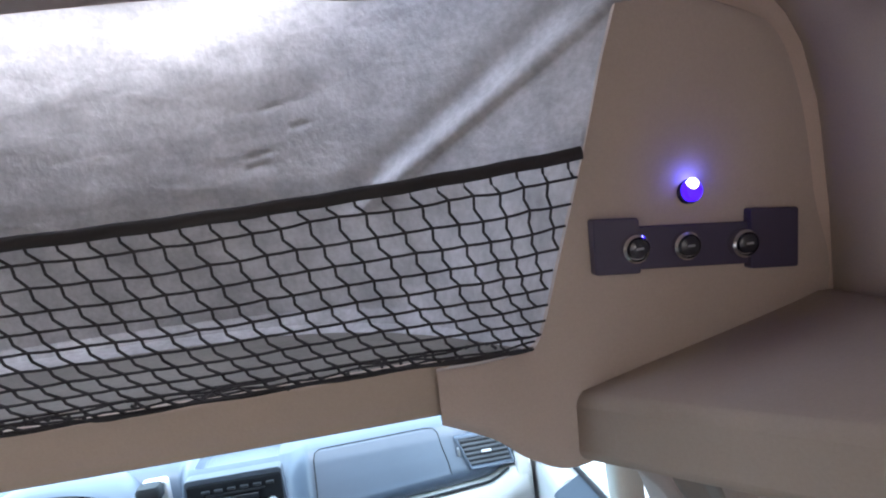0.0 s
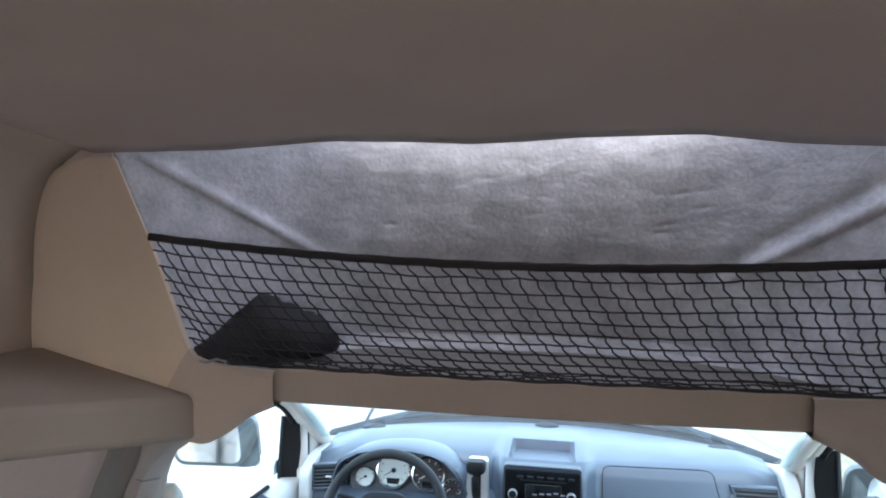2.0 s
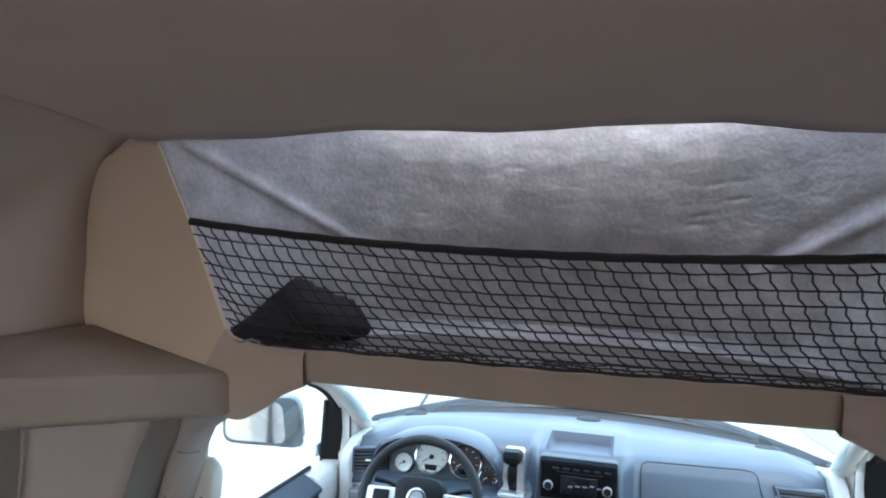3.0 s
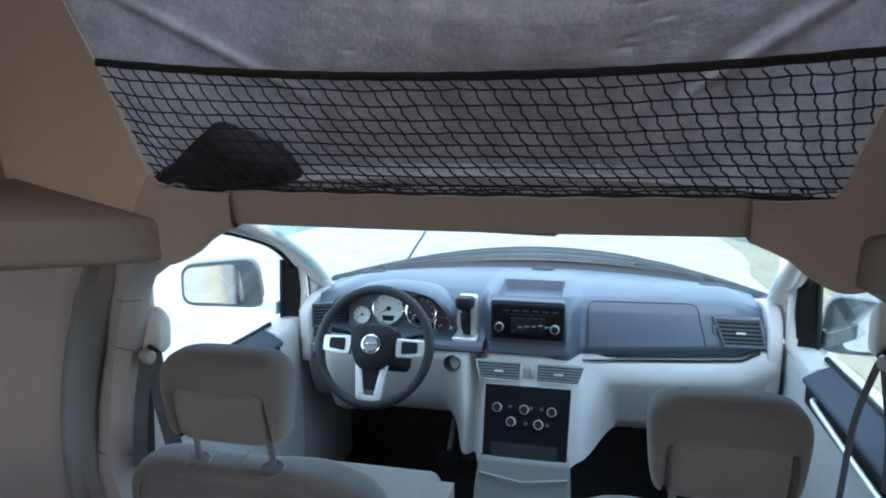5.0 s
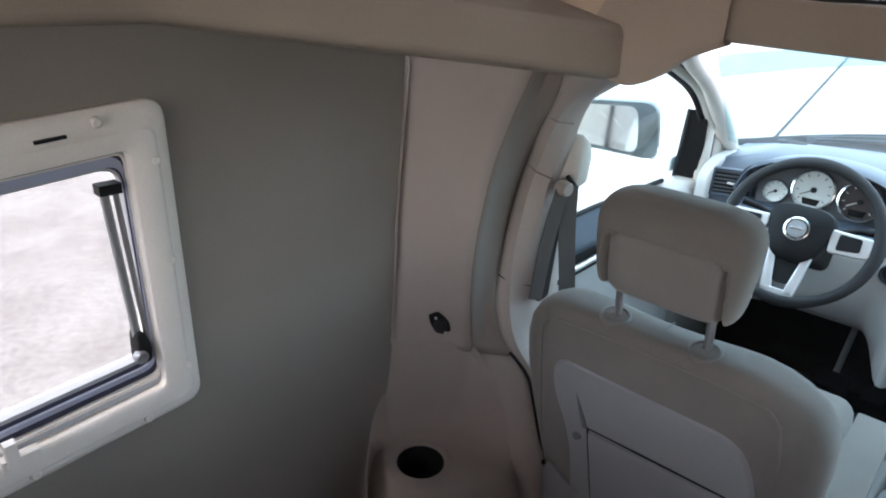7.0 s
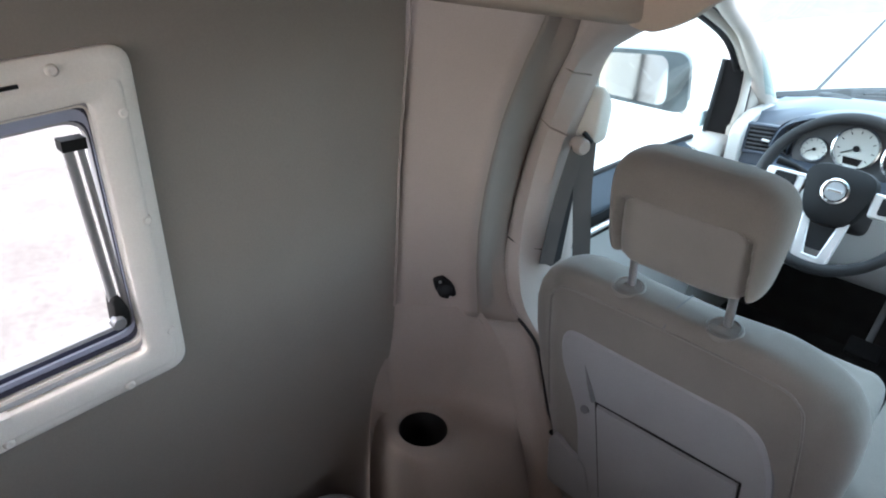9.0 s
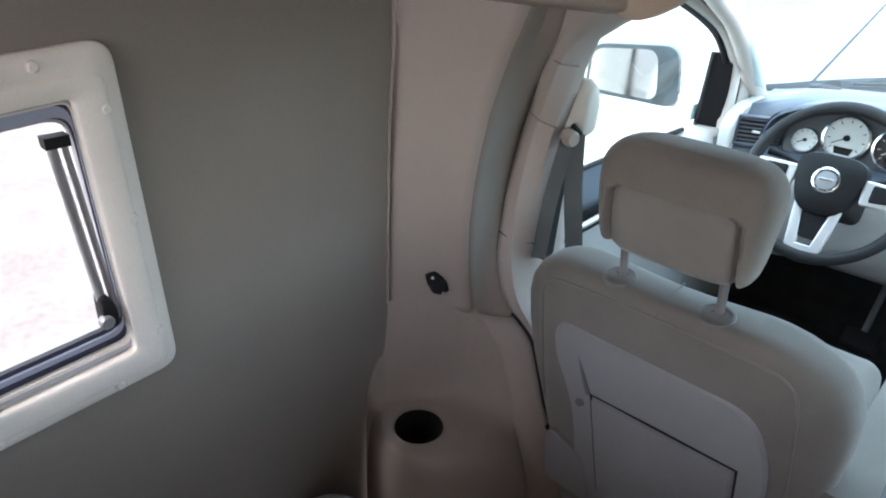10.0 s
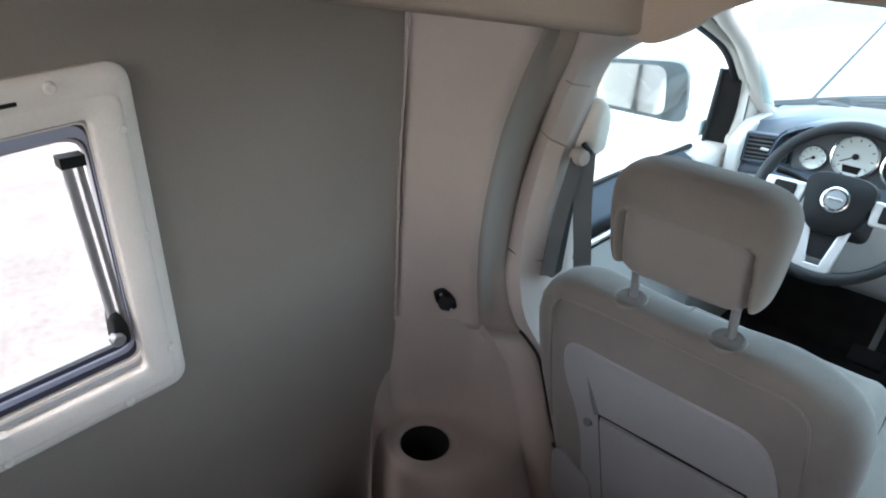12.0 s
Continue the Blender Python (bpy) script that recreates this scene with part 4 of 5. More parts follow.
    for dx in (-0.0775, 0.0775):
        p = part("headrest_post", tube([(cx + dx, -0.075, 0.79), (cx + dx, -0.092, 0.90)], 0.0065, 12), M_ROD, root)
        part("collar", lathe((cx + dx, -0.090, 0.824), (0, -0.2, 1), [(0.027, -0.014), (0.027, 0.0), (0.0255, 0.0025), (0.022, 0.003), (0.0205, 0.0005), (0.010, 0.0005), (0.009, -0.004)], 28), M_COLLAR, p)
    # cushion
    bm = rbox((cx - 0.25, 0.10, 0.25), (cx + 0.25, 0.62 if s < 0 else 0.55, 0.415), 0.06, 5)
    for v in bm.verts:
        v.co.z += 0.045 * sm(0.1, 0.6, v.co.y) + 0.02 * sm(0.14, 0.25, abs(v.co.x - cx))
    part("cushion", bm, M_SEAT, root, smooth=60)
    part("seat_base", rbox((cx - 0.2, 0.1, 0.0), (cx + 0.2, 0.55, 0.30), 0.02), M_BLACK, root)
    part("side_valance", rbox((cx + s * 0.22, 0.05, 0.20), (cx + s * 0.265, 0.55, 0.34), 0.02), M_SEATP, root)
    # armrest on the inner side
    part("armrest", rbox((cx - s * 0.33, -0.02, 0.50), (cx - s * 0.265, 0.36, 0.57), 0.025, 4), M_SEAT, root)
    return root


seat(-1, "grey-brown cloth driver's seat with a headrest, seen from behind")
seat(1, "grey-brown cloth passenger seat with a headrest, seen from behind").location += Vector((0.0, 0.035, -0.028))


# ---- cab shell ----
setting("cab_floor", rbox((-0.9, 0.05, -0.04), (0.9, 1.8, -0.002), 0), M_FLOOR, "black carpet on the cab floor", "floor")
setting("firewall", rbox((-0.86, 1.5, -0.02), (0.86, 1.55, 0.72), 0), M_FLOOR, "dark carpeted firewall under the dashboard", "wall")


for _s in (-1, 1):
    setting("kick_panel", rbox((_s * 0.83, 1.02, -0.03), (_s * 0.88, 1.56, 0.735), 0), M_IVORY, "pale side panel in the footwell", "panel")


def pedals():
    for x, w in ((-0.32, 0.05), (-0.20, 0.03)):
        root = thing("pedal", (x, 1.25, 0.0), "black rubber pedal on a steel arm", "pedal", "pedals")
        part("pad", move(rbox((-w, -0.012, -0.03), (w, 0.012, 0.03), 0.006), Matrix.Translation((x, 1.22, 0.16)) @ Matrix.Rotation(radians(-50), 4, "X")), M_RUBBER, root)
        part("arm", tube([(x, 1.23, 0.165), (x, 1.36, 0.28), (x, 1.44, 0.42), (x, 1.51, 0.47)], 0.010, 8), M_SEATP, root)


pedals()


def door(s, name):
    root = thing(name, (s * 0.90, 0.5, 0.1), "pale front door with a dark armrest pad and silver grab bar", "door", kind="structure")
    sill = lambda y: 0.770 - 0.010 * sm(0.5, 1.0, y)
    ys = [0.13 + 0.915 * i / 22 for i in range(23)]
    low = lambda y: 0.030 * sm(0.868, 0.862, y)  # the pad lies in a rebate
    rings = [[(s * 0.835, y, 0.05), (s * 0.832, y, 0.50), (s * 0.826, y, sill(y) - 0.055), (s * 0.832, y, sill(y) - 0.020 - low(y)), (s * 0.850, y, sill(y) - 0.008 - low(y)), (s * 0.90, y, sill(y) - low(y) * 0.5), (s * 0.925, y, sill(y) - 0.01), (s * 0.97, y, 0.4), (s * 0.93, y, 0.05)] for y in sorted(ys + [0.862, 0.868])] + [[(s * x, 1.085, z) for x, z in ((0.835, 0.05), (0.832, 0.50), (0.826, 0.70), (0.832, 0.735), (0.846, 0.748), (0.862, 0.750), (0.872, 0.74), (0.90, 0.4), (0.88, 0.05))]]
    part("panel", loft(rings), M_IVORY, root, smooth=50)
    # dark armrest pad along the window, a black recess under its edge and a silver bar in it
    rings = [[(s * x, y, z + sill(y) - 0.765) for x, z in ((0.845, 0.708), (0.822, 0.710), (0.812, 0.718), (0.812, 0.728), (0.822, 0.737), (0.850, 0.752), (0.893, 0.775), (0.893, 0.74))] for y in [0.20 + 0.665 * i / 16 for i in range(17)]]
    pad = part("armrest_pad", loft(rings), M_PAD, root, "dark blue-grey armrest pad", bevel=0.006)
    rings = [[(s * x, y, z) for x, z in ((0.840, 0.722), (0.8215, 0.718), (0.8195, 0.69), (0.8205, 0.655), (0.840, 0.648))] for y in [0.19 + 0.665 * i / 8 for i in range(9)]]
    part("bar_recess", loft(rings), M_BLACK, pad, "black recess behind the grab bar", bevel=0.004)
    part("grab_bar", tube(smooth_path([(s * 0.822, 0.205, 0.694), (s * 0.806, 0.225, 0.692), (s * 0.803, 0.40, 0.694), (s * 0.803, 0.60, 0.700), (s * 0.806, 0.735, 0.703), (s * 0.822, 0.755, 0.703)], 6), 0.0075, 10), M_SILVER, pad)
    part("glass_seal", tube([(s * 0.890, y, sill(y) + 0.006) for y in ys[:20]], 0.008, 8), M_BLACK, root)
    part("lock_knob", lathe((s * 0.868, 0.20, 0.760), (0, 0, 1), [(0.008, 0), (0.008, 0.008), (0.004, 0.012), (0.004, 0.02), (0.006, 0.024), (0.005, 0.032), (0, 0.033)], 14), M_CHROME, root)
    # pale frame round the window and the black seal inside it
    ring = smooth_path([(s * 0.848, 1.105, 0.735), (s * 0.838, 1.08, 0.87), (s * 0.827, 1.045, 0.957), (s * 0.816, 0.955, 1.018), (s * 0.808, 0.86, 1.066), (s * 0.796, 0.74, 1.110), (s * 0.775, 0.52, 1.175), (s * 0.745, 0.30, 1.222), (s * 0.728, 0.13, 1.242)], 6)
    part("window_frame", tube(ring, [0.025 - 0.012 * min(1.0, i / 26) for i in range(len(ring))], 10), M_APIL, root)
    seal = smooth_path([(s * 0.852, 1.045, 0.945), (s * 0.838, 0.955, 1.003), (s * 0.826, 0.86, 1.053), (s * 0.812, 0.74, 1.098), (s * 0.788, 0.52, 1.163), (s * 0.757, 0.30, 1.210), (s * 0.738, 0.13, 1.230)], 6)
    part("window_seal", tube(seal, 0.009, 8), M_BLACK, root)
    # black corner piece ahead of the glass
    tri = [(0.900, 1.030, 0.752), (0.848, 1.086, 0.745), (0.830, 1.058, 0.870), (0.822, 1.026, 0.950), (0.834, 0.995, 0.985), (0.884, 1.022, 0.978)]
    bm = bmesh.new()
    loft([[Vector((s * (x + k), y + k, z)) for x, y, z in tri] for k in (0.0, 0.012)], bm=bm)
    sail = part("corner_cover", bm, M_BLACK, root, "black cover ahead of the door glass", bevel=0.004)
    part("glass_run", tube([(s * 0.899, 1.026, 0.752), (s * 0.883, 1.018, 0.978)], 0.006, 8), M_RUBBER, sail)
    g = part("glass", loft([[(s * (0.893 + d), 1.03, 0.755), (s * (0.878 + d), 1.02, 0.98), (s * (0.842 + d), 0.86, 1.055), (s * (0.826 + d), 0.74, 1.10), (s * (0.80 + d), 0.52, 1.165), (s * (0.752 + d), 0.14, 1.23), (s * (0.893 + d), 0.14, 0.77)] for d in (0.0, 0.004)]), M_GLASS, root, smooth=0)
    g.visible_shadow = False
    # outside mirror
    turn = Matrix.Translation((-1.110, 1.0, 0.892) if s < 0 else (1.055, 1.05, 0.838)) @ Matrix.Rotation(radians(s * -16.5), 4, "Z")
    o = rounded([(-0.155, -0.098), (0.148, -0.080), (0.142, 0.075), (-0.13, 0.092)] if s > 0 else [(-0.148, -0.080), (0.155, -0.098), (0.13, 0.092), (-0.142, 0.075)], 0.05)
    mir = part("outside_mirror", move(loft([[(x * g, d, z * g) for x, z in o] for d, g in ((-0.035, 0.97), (-0.01, 1.0), (0.05, 0.92), (0.09, 0.6))]), turn), M_HOUSE, root, "dark grey outside mirror", smooth=60)
    part("mirror_glass", move(loft([[(x * 0.72 + s * 0.026, d, z * 0.80) for x, z in o] for d in (-0.040, -0.03)]), turn), M_MIRROR, mir)
    part("mirror_arm", loft([[(s * 0.905, 1.0, 0.772), (s * 0.905, 1.05, 0.772), (s * 0.905, 1.045, 0.822), (s * 0.905, 1.0, 0.822)], [(s * 1.0, 1.02, 0.80), (s * 1.0, 1.07, 0.80), (s * 1.0, 1.065, 0.85), (s * 1.0, 1.02, 0.85)]]), M_PAINT if s < 0 else M_HOUSE, mir, "stubby mirror foot", bevel=0.006)
    return root


door(-1, "door_1")
door(1, "door_2")


def a_pillar(s):
    pts = smooth_path([(s * 0.828, 1.30, 0.80), (s * 0.810, 1.14, 0.915), (s * 0.790, 1.01, 0.990), (s * 0.768, 0.865, 1.058), (s * 0.752, 0.75, 1.110), (s * 0.720, 0.56, 1.172), (s * 0.672, 0.36, 1.232), (s * 0.62, 0.12, 1.265)], 6)
    setting("pillar_front", tube(pts, [0.034 - 0.012 * min(1.0, i / 20) for i in range(len(pts))], 14, flat=1.05), M_APIL, "pale windscreen pillar trim", "pillar")
    # flat cover from the pillar back to the door frame
    edge = smooth_path([(s * 0.838, 1.15, 0.74), (s * 0.832, 1.125, 0.90), (s * 0.812, 1.035, 0.985), (s * 0.798, 0.93, 1.038), (s * 0.788, 0.82, 1.085), (s * 0.762, 0.56, 1.172), (s * 0.735, 0.32, 1.226), (s * 0.718, 0.12, 1.248)], 6)
    n = len(pts) - 1
    cover = sheet(lambda u, v: pts[round(u * n)].lerp(edge[round(u * n)], v) + Vector((-s * 0.006 * math.sin(math.pi * v), 0, 0)), n, 6)
    setting("pillar_cover", cover, M_APIL, "pale cover between windscreen pillar and door frame", "pillar", smooth=60, solid=0.004)
    setting("pillar_gap", tube(edge, 0.0045, 6), M_RUBBER, "dark gap between pillar cover and door frame", "gap")


a_pillar(-1)
a_pillar(1)


def cab_roof():
    def f(u, v):
        x = -0.68 + 1.36 * u
        y = 0.07 + 0.38 * v
        return (x, y, 1.29 + 0.0 * v - 0.035 * (x / 0.68) ** 4 - 0.01 * v)
    setting("cab_roof", sheet(f, 24, 10), M_IVORY, "pale cab headliner behind the beam", "ceiling", solid=0.02)


cab_roof()
def screen_point(u, v, d=0.0):
    """The raked, curved windscreen: u across, v from the scuttle up to the roof edge."""
    s = 2 * u - 1
    lo, hi = Vector((0.815 * s, 1.86 - 0.61 * s * s, 0.852 - 0.02 * s * s)), Vector((0.62 * s, 0.42, 1.285 - 0.07 * s * s))
    p = lo.lerp(hi, v)
    p.z += 0.05 * math.sin(math.pi * v) * (1 - s * s) - d
    return p


ws = setting("windscreen", sheet(screen_point, 24, 16), M_SHIELD, "clear windscreen", "windscreen", smooth=60)
ws.visible_shadow = False
band = part("shade_band", sheet(lambda u, v: screen_point(u, 0.84 + 0.16 * v, 0.008), 24, 4), M_BAND, ws, "teal shade band", smooth=60)
band.visible_shadow = False


def rear_mirror():
    root = thing("rear_view_mirror", (0.0, 0.62, 1.18), "dark interior mirror hanging from the windscreen", "mirror")
    o = rounded([(-0.125, 1.135), (0.115, 1.128), (0.115, 1.18), (-0.12, 1.19)], 0.02)
    part("housing", loft([[(x, y, 1.17 + (z - 1.17) * g) for x, z in o] for y, g in ((0.795, 0.95), (0.80, 1.0), (0.83, 0.6))]), M_BLACK, root)
    part("stem", tube([(0, 0.82, 1.165), (0, 0.86, 1.13)], 0.008), M_BLACK, root)


rear_mirror()


def cowl():
    """Black scuttle below the windscreen with parked wipers."""
    def f(u, v):
        x = -0.84 + 1.68 * u
        return (x, 1.645 - 0.42 * x * x + (0.02 + 0.24 * (1 - 1.2 * x * x)) * v, 0.838 + (0.016 * sm(0.0, 0.25, v) + 0.030 * v) * (1 - 1.2 * x * x) - 0.02 * x * x + 0.003 * math.sin(26 * v))
    bm = sheet(f, 60, 16)
    root = thing("scuttle_panel", (0, 1.8, 0.8), "black scuttle panel and parked wipers below the windscreen", "scuttle", kind="structure")
    part("panel", bm, M_SCUT, root, solid=0.01)
    for x0, x1 in ((-0.62, 0.05), (0.02, 0.74)):
        pts = [(x, 1.71 - 0.42 * x * x, 0.868 - 0.05 * x * x + 0.002 * math.sin(3 * x)) for x in [x0 + (x1 - x0) * i / 14 for i in range(15)]]
        part("wiper_blade", tube(pts, 0.010, 8), M_SCUT, root)
        part("wiper_arm", tube([(x1 - 0.04, 1.76 - 0.42 * x1 * x1, 0.862 - 0.05 * x1 * x1), ((x0 + x1) / 2, 1.725 - 0.42 * ((x0 + x1) / 2) ** 2, 0.874)], 0.008, 8), M_SCUT, root)


cowl()


# ---- pillars between living space and cab ----
# edges of the pillar trim, each as (z, x, y)
P_CORNER = [(0.0, -0.99, -0.20), (0.33, -0.99, -0.19), (0.47, -0.99, -0.165), (0.94, -0.99, -0.16), (1.25, -0.99, -0.15)]
P_EDGE = [(0.0, -0.655, -0.05), (0.19, -0.683, -0.032), (0.40, -0.74, -0.03), (0.52, -0.788, -0.03), (0.57, -0.855, -0.037), (0.70, -0.842, -0.070), (0.80, -0.83, -0.088), (0.88, -0.822, -0.09), (0.95, -0.815, -0.084), (1.02, -0.81, -0.07), (1.08, -0.79, -0.07), (1.14, -0.765, -0.075), (1.18, -0.755, -0.06), (1.25, -0.745, -0.05)]
P_TRIM = [(0.0, -0.58, 0.02), (0.19, -0.615, 0.022), (0.366, -0.672, 0.02), (0.40, -0.69, 0.02), (0.535, -0.737, 0.02), (0.565, -0.765, 0.018), (0.585, -0.79, 0.014), (0.62, -0.808, 0.006), (0.66, -0.822, 0.002), (0.714, -0.838, 0.012), (0.76, -0.848, 0.030), (0.83, -0.848, 0.040), (0.90, -0.85, 0.062), (0.95, -0.848, 0.078), (1.0, -0.83, 0.073), (1.076, -0.787, 0.038), (1.145, -0.735, 0.003), (1.25, -0.70, -0.02)]
P_CAB = [(0.0, -0.60, 0.10), (0.33, -0.68, 0.10), (0.55, -0.745, 0.08), (0.62, -0.785, 0.080), (0.80, -0.795, 0.068), (0.94, -0.787, 0.085), (1.02, -0.765, 0.085), (1.07, -0.752, 0.085), (1.126, -0.735, 0.085), (1.146, -0.71, 0.09), (1.177, -0.665, 0.095), (1.218, -0.58, 0.10), (1.25, -0.56, 0.09)]


def pillar_row(z):
    """Plan of the trim at a height: wall corner, panel, panel edge, groove, trim edge, trim, cab edge, cab side, rear return."""
    c, e, t, k = (Vector(lerp_table(tab, z)) for tab in (P_CORNER, P_EDGE, P_TRIM, P_CAB))
    hollow = Vector((-0.012, 0.004)) * sm(0.75, 0.45, z)
    return [tuple(p) for p in (c, c.lerp(e, 0.62) + hollow, e, e.lerp(t, 0.45) + Vector((-0.012, 0.020)) * sm(0.57, 0.63, z) + Vector((0.005, -0.005)) * sm(0.59, 0.55, z), t, t.lerp(k, 0.35) + Vector((0.012, -0.012)), k, k + Vector((-0.002, 0.04)), Vector((-0.80, 0.20)))]


def pillar(s):
    root = thing("pillar_side", (s * 0.85, 0.0, 0.0), "pale moulded pillar trim between living space and cab", "pillar", kind="structure")
    zs = [0.0, 0.15, 0.30, 0.33, 0.36, 0.40, 0.44, 0.48, 0.52, 0.537, 0.555, 0.575, 0.595, 0.61, 0.64] + [0.68 + 0.03 * i for i in range(20)]

    def cut(lo, hi, mat_, name, zmin=0.0, zmax=2.0, push=0.0):
        rings = []
        for z in [q for q in zs if zmin <= q <= zmax]:
            r = pillar_row(z)[lo:hi + 1]
            pts = []
            for a, b in zip(r, r[1:]):
                pts += [tuple(p + (q - p) * t / 3 for p, q in zip(a, b)) for t in range(3)]
            pts.append(r[-1])
            rings.append([(-s * x, y + push, z) for x, y in pts])
        return part(name, loft(rings, closed=False), mat_, root, smooth=45, solid=0.002)
    cut(0, 2, M_PILLAR, "corner_panel", 0.575)
    # recess in the darker brown, so its shade is put into the colour
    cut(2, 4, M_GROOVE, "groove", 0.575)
    cut(2, 4, M_BOX, "lower_bulge", 0.0, 0.58)
    t = cut(4, 8, M_PALE, "pillar_trim")
    # black plate standing in for the shaded slot that the belt runs in
    part("belt_slot", prism(rounded([(0.135, 0.905), (0.122, 0.885), (0.088, 0.79), (0.066, 0.70), (0.078, 0.69), (0.112, 0.695), (0.122, 0.80)], 0.006), s * 0.768, s * 0.778, "x"), M_RUBBER, t)
    # gap between trim and the lower bulge
    part("trim_gap", tube(smooth_path([(s * 0.787, 0.012, 0.583), (s * 0.763, 0.016, 0.564), (s * 0.735, 0.018, 0.535), (s * 0.711, 0.018, 0.47), (s * 0.688, 0.018, 0.40), (s * 0.670, 0.018, 0.366), (s * 0.652, 0.018, 0.31)], 4), 0.0035, 6), M_RUBBER, t)
    part("trim_plug", lathe((s * 0.668, 0.014, 0.352), (-s, -1, 0), [(0.007, 0), (0.006, 0.004), (0, 0.005)], 14), M_BLACK, t)
    # joint across the trim
    r = pillar_row(0.745)
    part("joint", tube([(-s * r[i][0] - s * 0.001, r[i][1] - 0.001, 0.748 - 0.012 * k) for k, i in enumerate((4, 5, 6))], 0.0016, 6), M_RUBBER, t)
    r = pillar_row(0.985)
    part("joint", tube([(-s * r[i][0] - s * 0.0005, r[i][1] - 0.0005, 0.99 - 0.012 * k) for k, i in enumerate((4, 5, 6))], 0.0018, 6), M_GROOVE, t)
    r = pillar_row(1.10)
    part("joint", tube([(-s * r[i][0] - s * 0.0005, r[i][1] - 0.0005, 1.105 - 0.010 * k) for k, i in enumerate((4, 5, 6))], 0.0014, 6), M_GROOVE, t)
    return root


pillar(-1)
pillar(1)


def wheel_box(s):
    """Moulded corner over the wheel arch: one smooth skin from wall, panel and pillar ridge down to a round cup recess."""
    cx, cy, zt, R = 0.855, -0.188, 0.360, 0.052
    root = thing("wheel_arch_box", (s * 0.85, -0.1, 0.0), "beige moulded box in the wall corner with a round cup recess", "box", kind="structure")
    edge = [(0.984, -0.228, 0.0), (0.984, -0.226, 0.25), (0.984, -0.220, 0.36), (0.984, -0.208, 0.46), (0.984, -0.186, 0.56), (0.981, -0.165, 0.60), (0.942, -0.128, 0.60), (0.897, -0.084, 0.60), (0.8545, -0.0395, 0.595)]
    edge += [(-x, y, z) for z, x, y in P_EDGE[3::-1]]
    edge += [(0.67, -0.14, 0.0), (0.70, -0.22, 0.0), (0.75, -0.265, 0.0), (0.81, -0.283, 0.0), (0.86, -0.285, 0.0), (0.905, -0.272, 0.0), (0.984, -0.228, 0.0)]
    rows = []
    for p in smooth_path(edge, 6):
        a = math.atan2(p.y - cy, p.x - cx)
        q = Vector((cx + (R + 0.018) * math.cos(a), cy + (R + 0.018) * math.sin(a), zt + 0.004))
        row = []
        for k in range(15):
            v = k / 14
            h, g = 1 - (1 - v) ** 2.0, v ** 2.8
            row.append((s * (q.x + (p.x - q.x) * h), q.y + (p.y - q.y) * h, q.z + (p.z - q.z) * g))
        rows.append(row)
    part("corner_skin", loft(rows, closed=False), M_BOX, root, smooth=70)
    part("cup_rim", lathe((s * cx, cy, zt), (0, 0, 1), [(R + 0.022, 0.002), (R + 0.012, 0.0045), (R + 0.004, 0.0045), (R, 0.001), (R, -0.03)], 40), M_BOX, root)
    part("cup_lining", lathe((s * cx, cy, zt), (0, 0, 1), [(R - 0.0005, 0.001), (R - 0.003, -0.07), (0, -0.07)], 40), M_RUBBER, root)
    return root


wheel_box(-1)
wheel_box(1)


def waste_bin():
    """Small round bin with a domed lid on the floor against the side wall."""
    c = Vector((-0.858, -0.425, 0.0))
    root = thing("waste_bin", c, "pale blue-grey plastic bin with a domed lid beside the wall", "bin")
    part("bucket", lathe(c, (0, 0, 1), [(0.0, 0.0), (0.062, 0.0), (0.066, 0.006), (0.079, 0.245), (0.082, 0.25), (0.0, 0.25)], 36), M_BIN, root)
    lid = part("lid", lathe(c + Vector((0, 0, 0.25)), (0, 0, 1), [(0.084, -0.014), (0.086, -0.002), (0.082, 0.006), (0.06, 0.022), (0.03, 0.030), (0.0, 0.032)], 36), M_BIN, root)
    part("lid_knob", lathe(c + Vector((0, 0, 0.28)), (0, 0, 1), [(0.008, 0.0), (0.007, 0.008), (0.012, 0.014), (0.010, 0.02), (0.0, 0.022)], 20), M_BIN, lid)


M_BIN = mat("pale_bin_plastic", (0.42, 0.44, 0.48), 0.45, var=0.05, scale=8, grain=350, bump=0.08)
waste_bin()


def wall_bead():
    """Thin sealant bead where the side wall meets the pillar panel."""
    rng = random.Random(8)
    pts = [(-0.995 + 0.0292 * z + 0.004, -0.166 + 0.012 * sm(0.9, 1.25, z) + rng.uniform(-0.0012, 0.0012), z) for z in [0.60 + 0.018 * i for i in range(36)]]
    setting("trim_bead", tube(smooth_path(pts, 2), 0.0022, 8), M_PILLAR, "thin uneven sealant bead beside the pillar panel", "trim")


wall_bead()


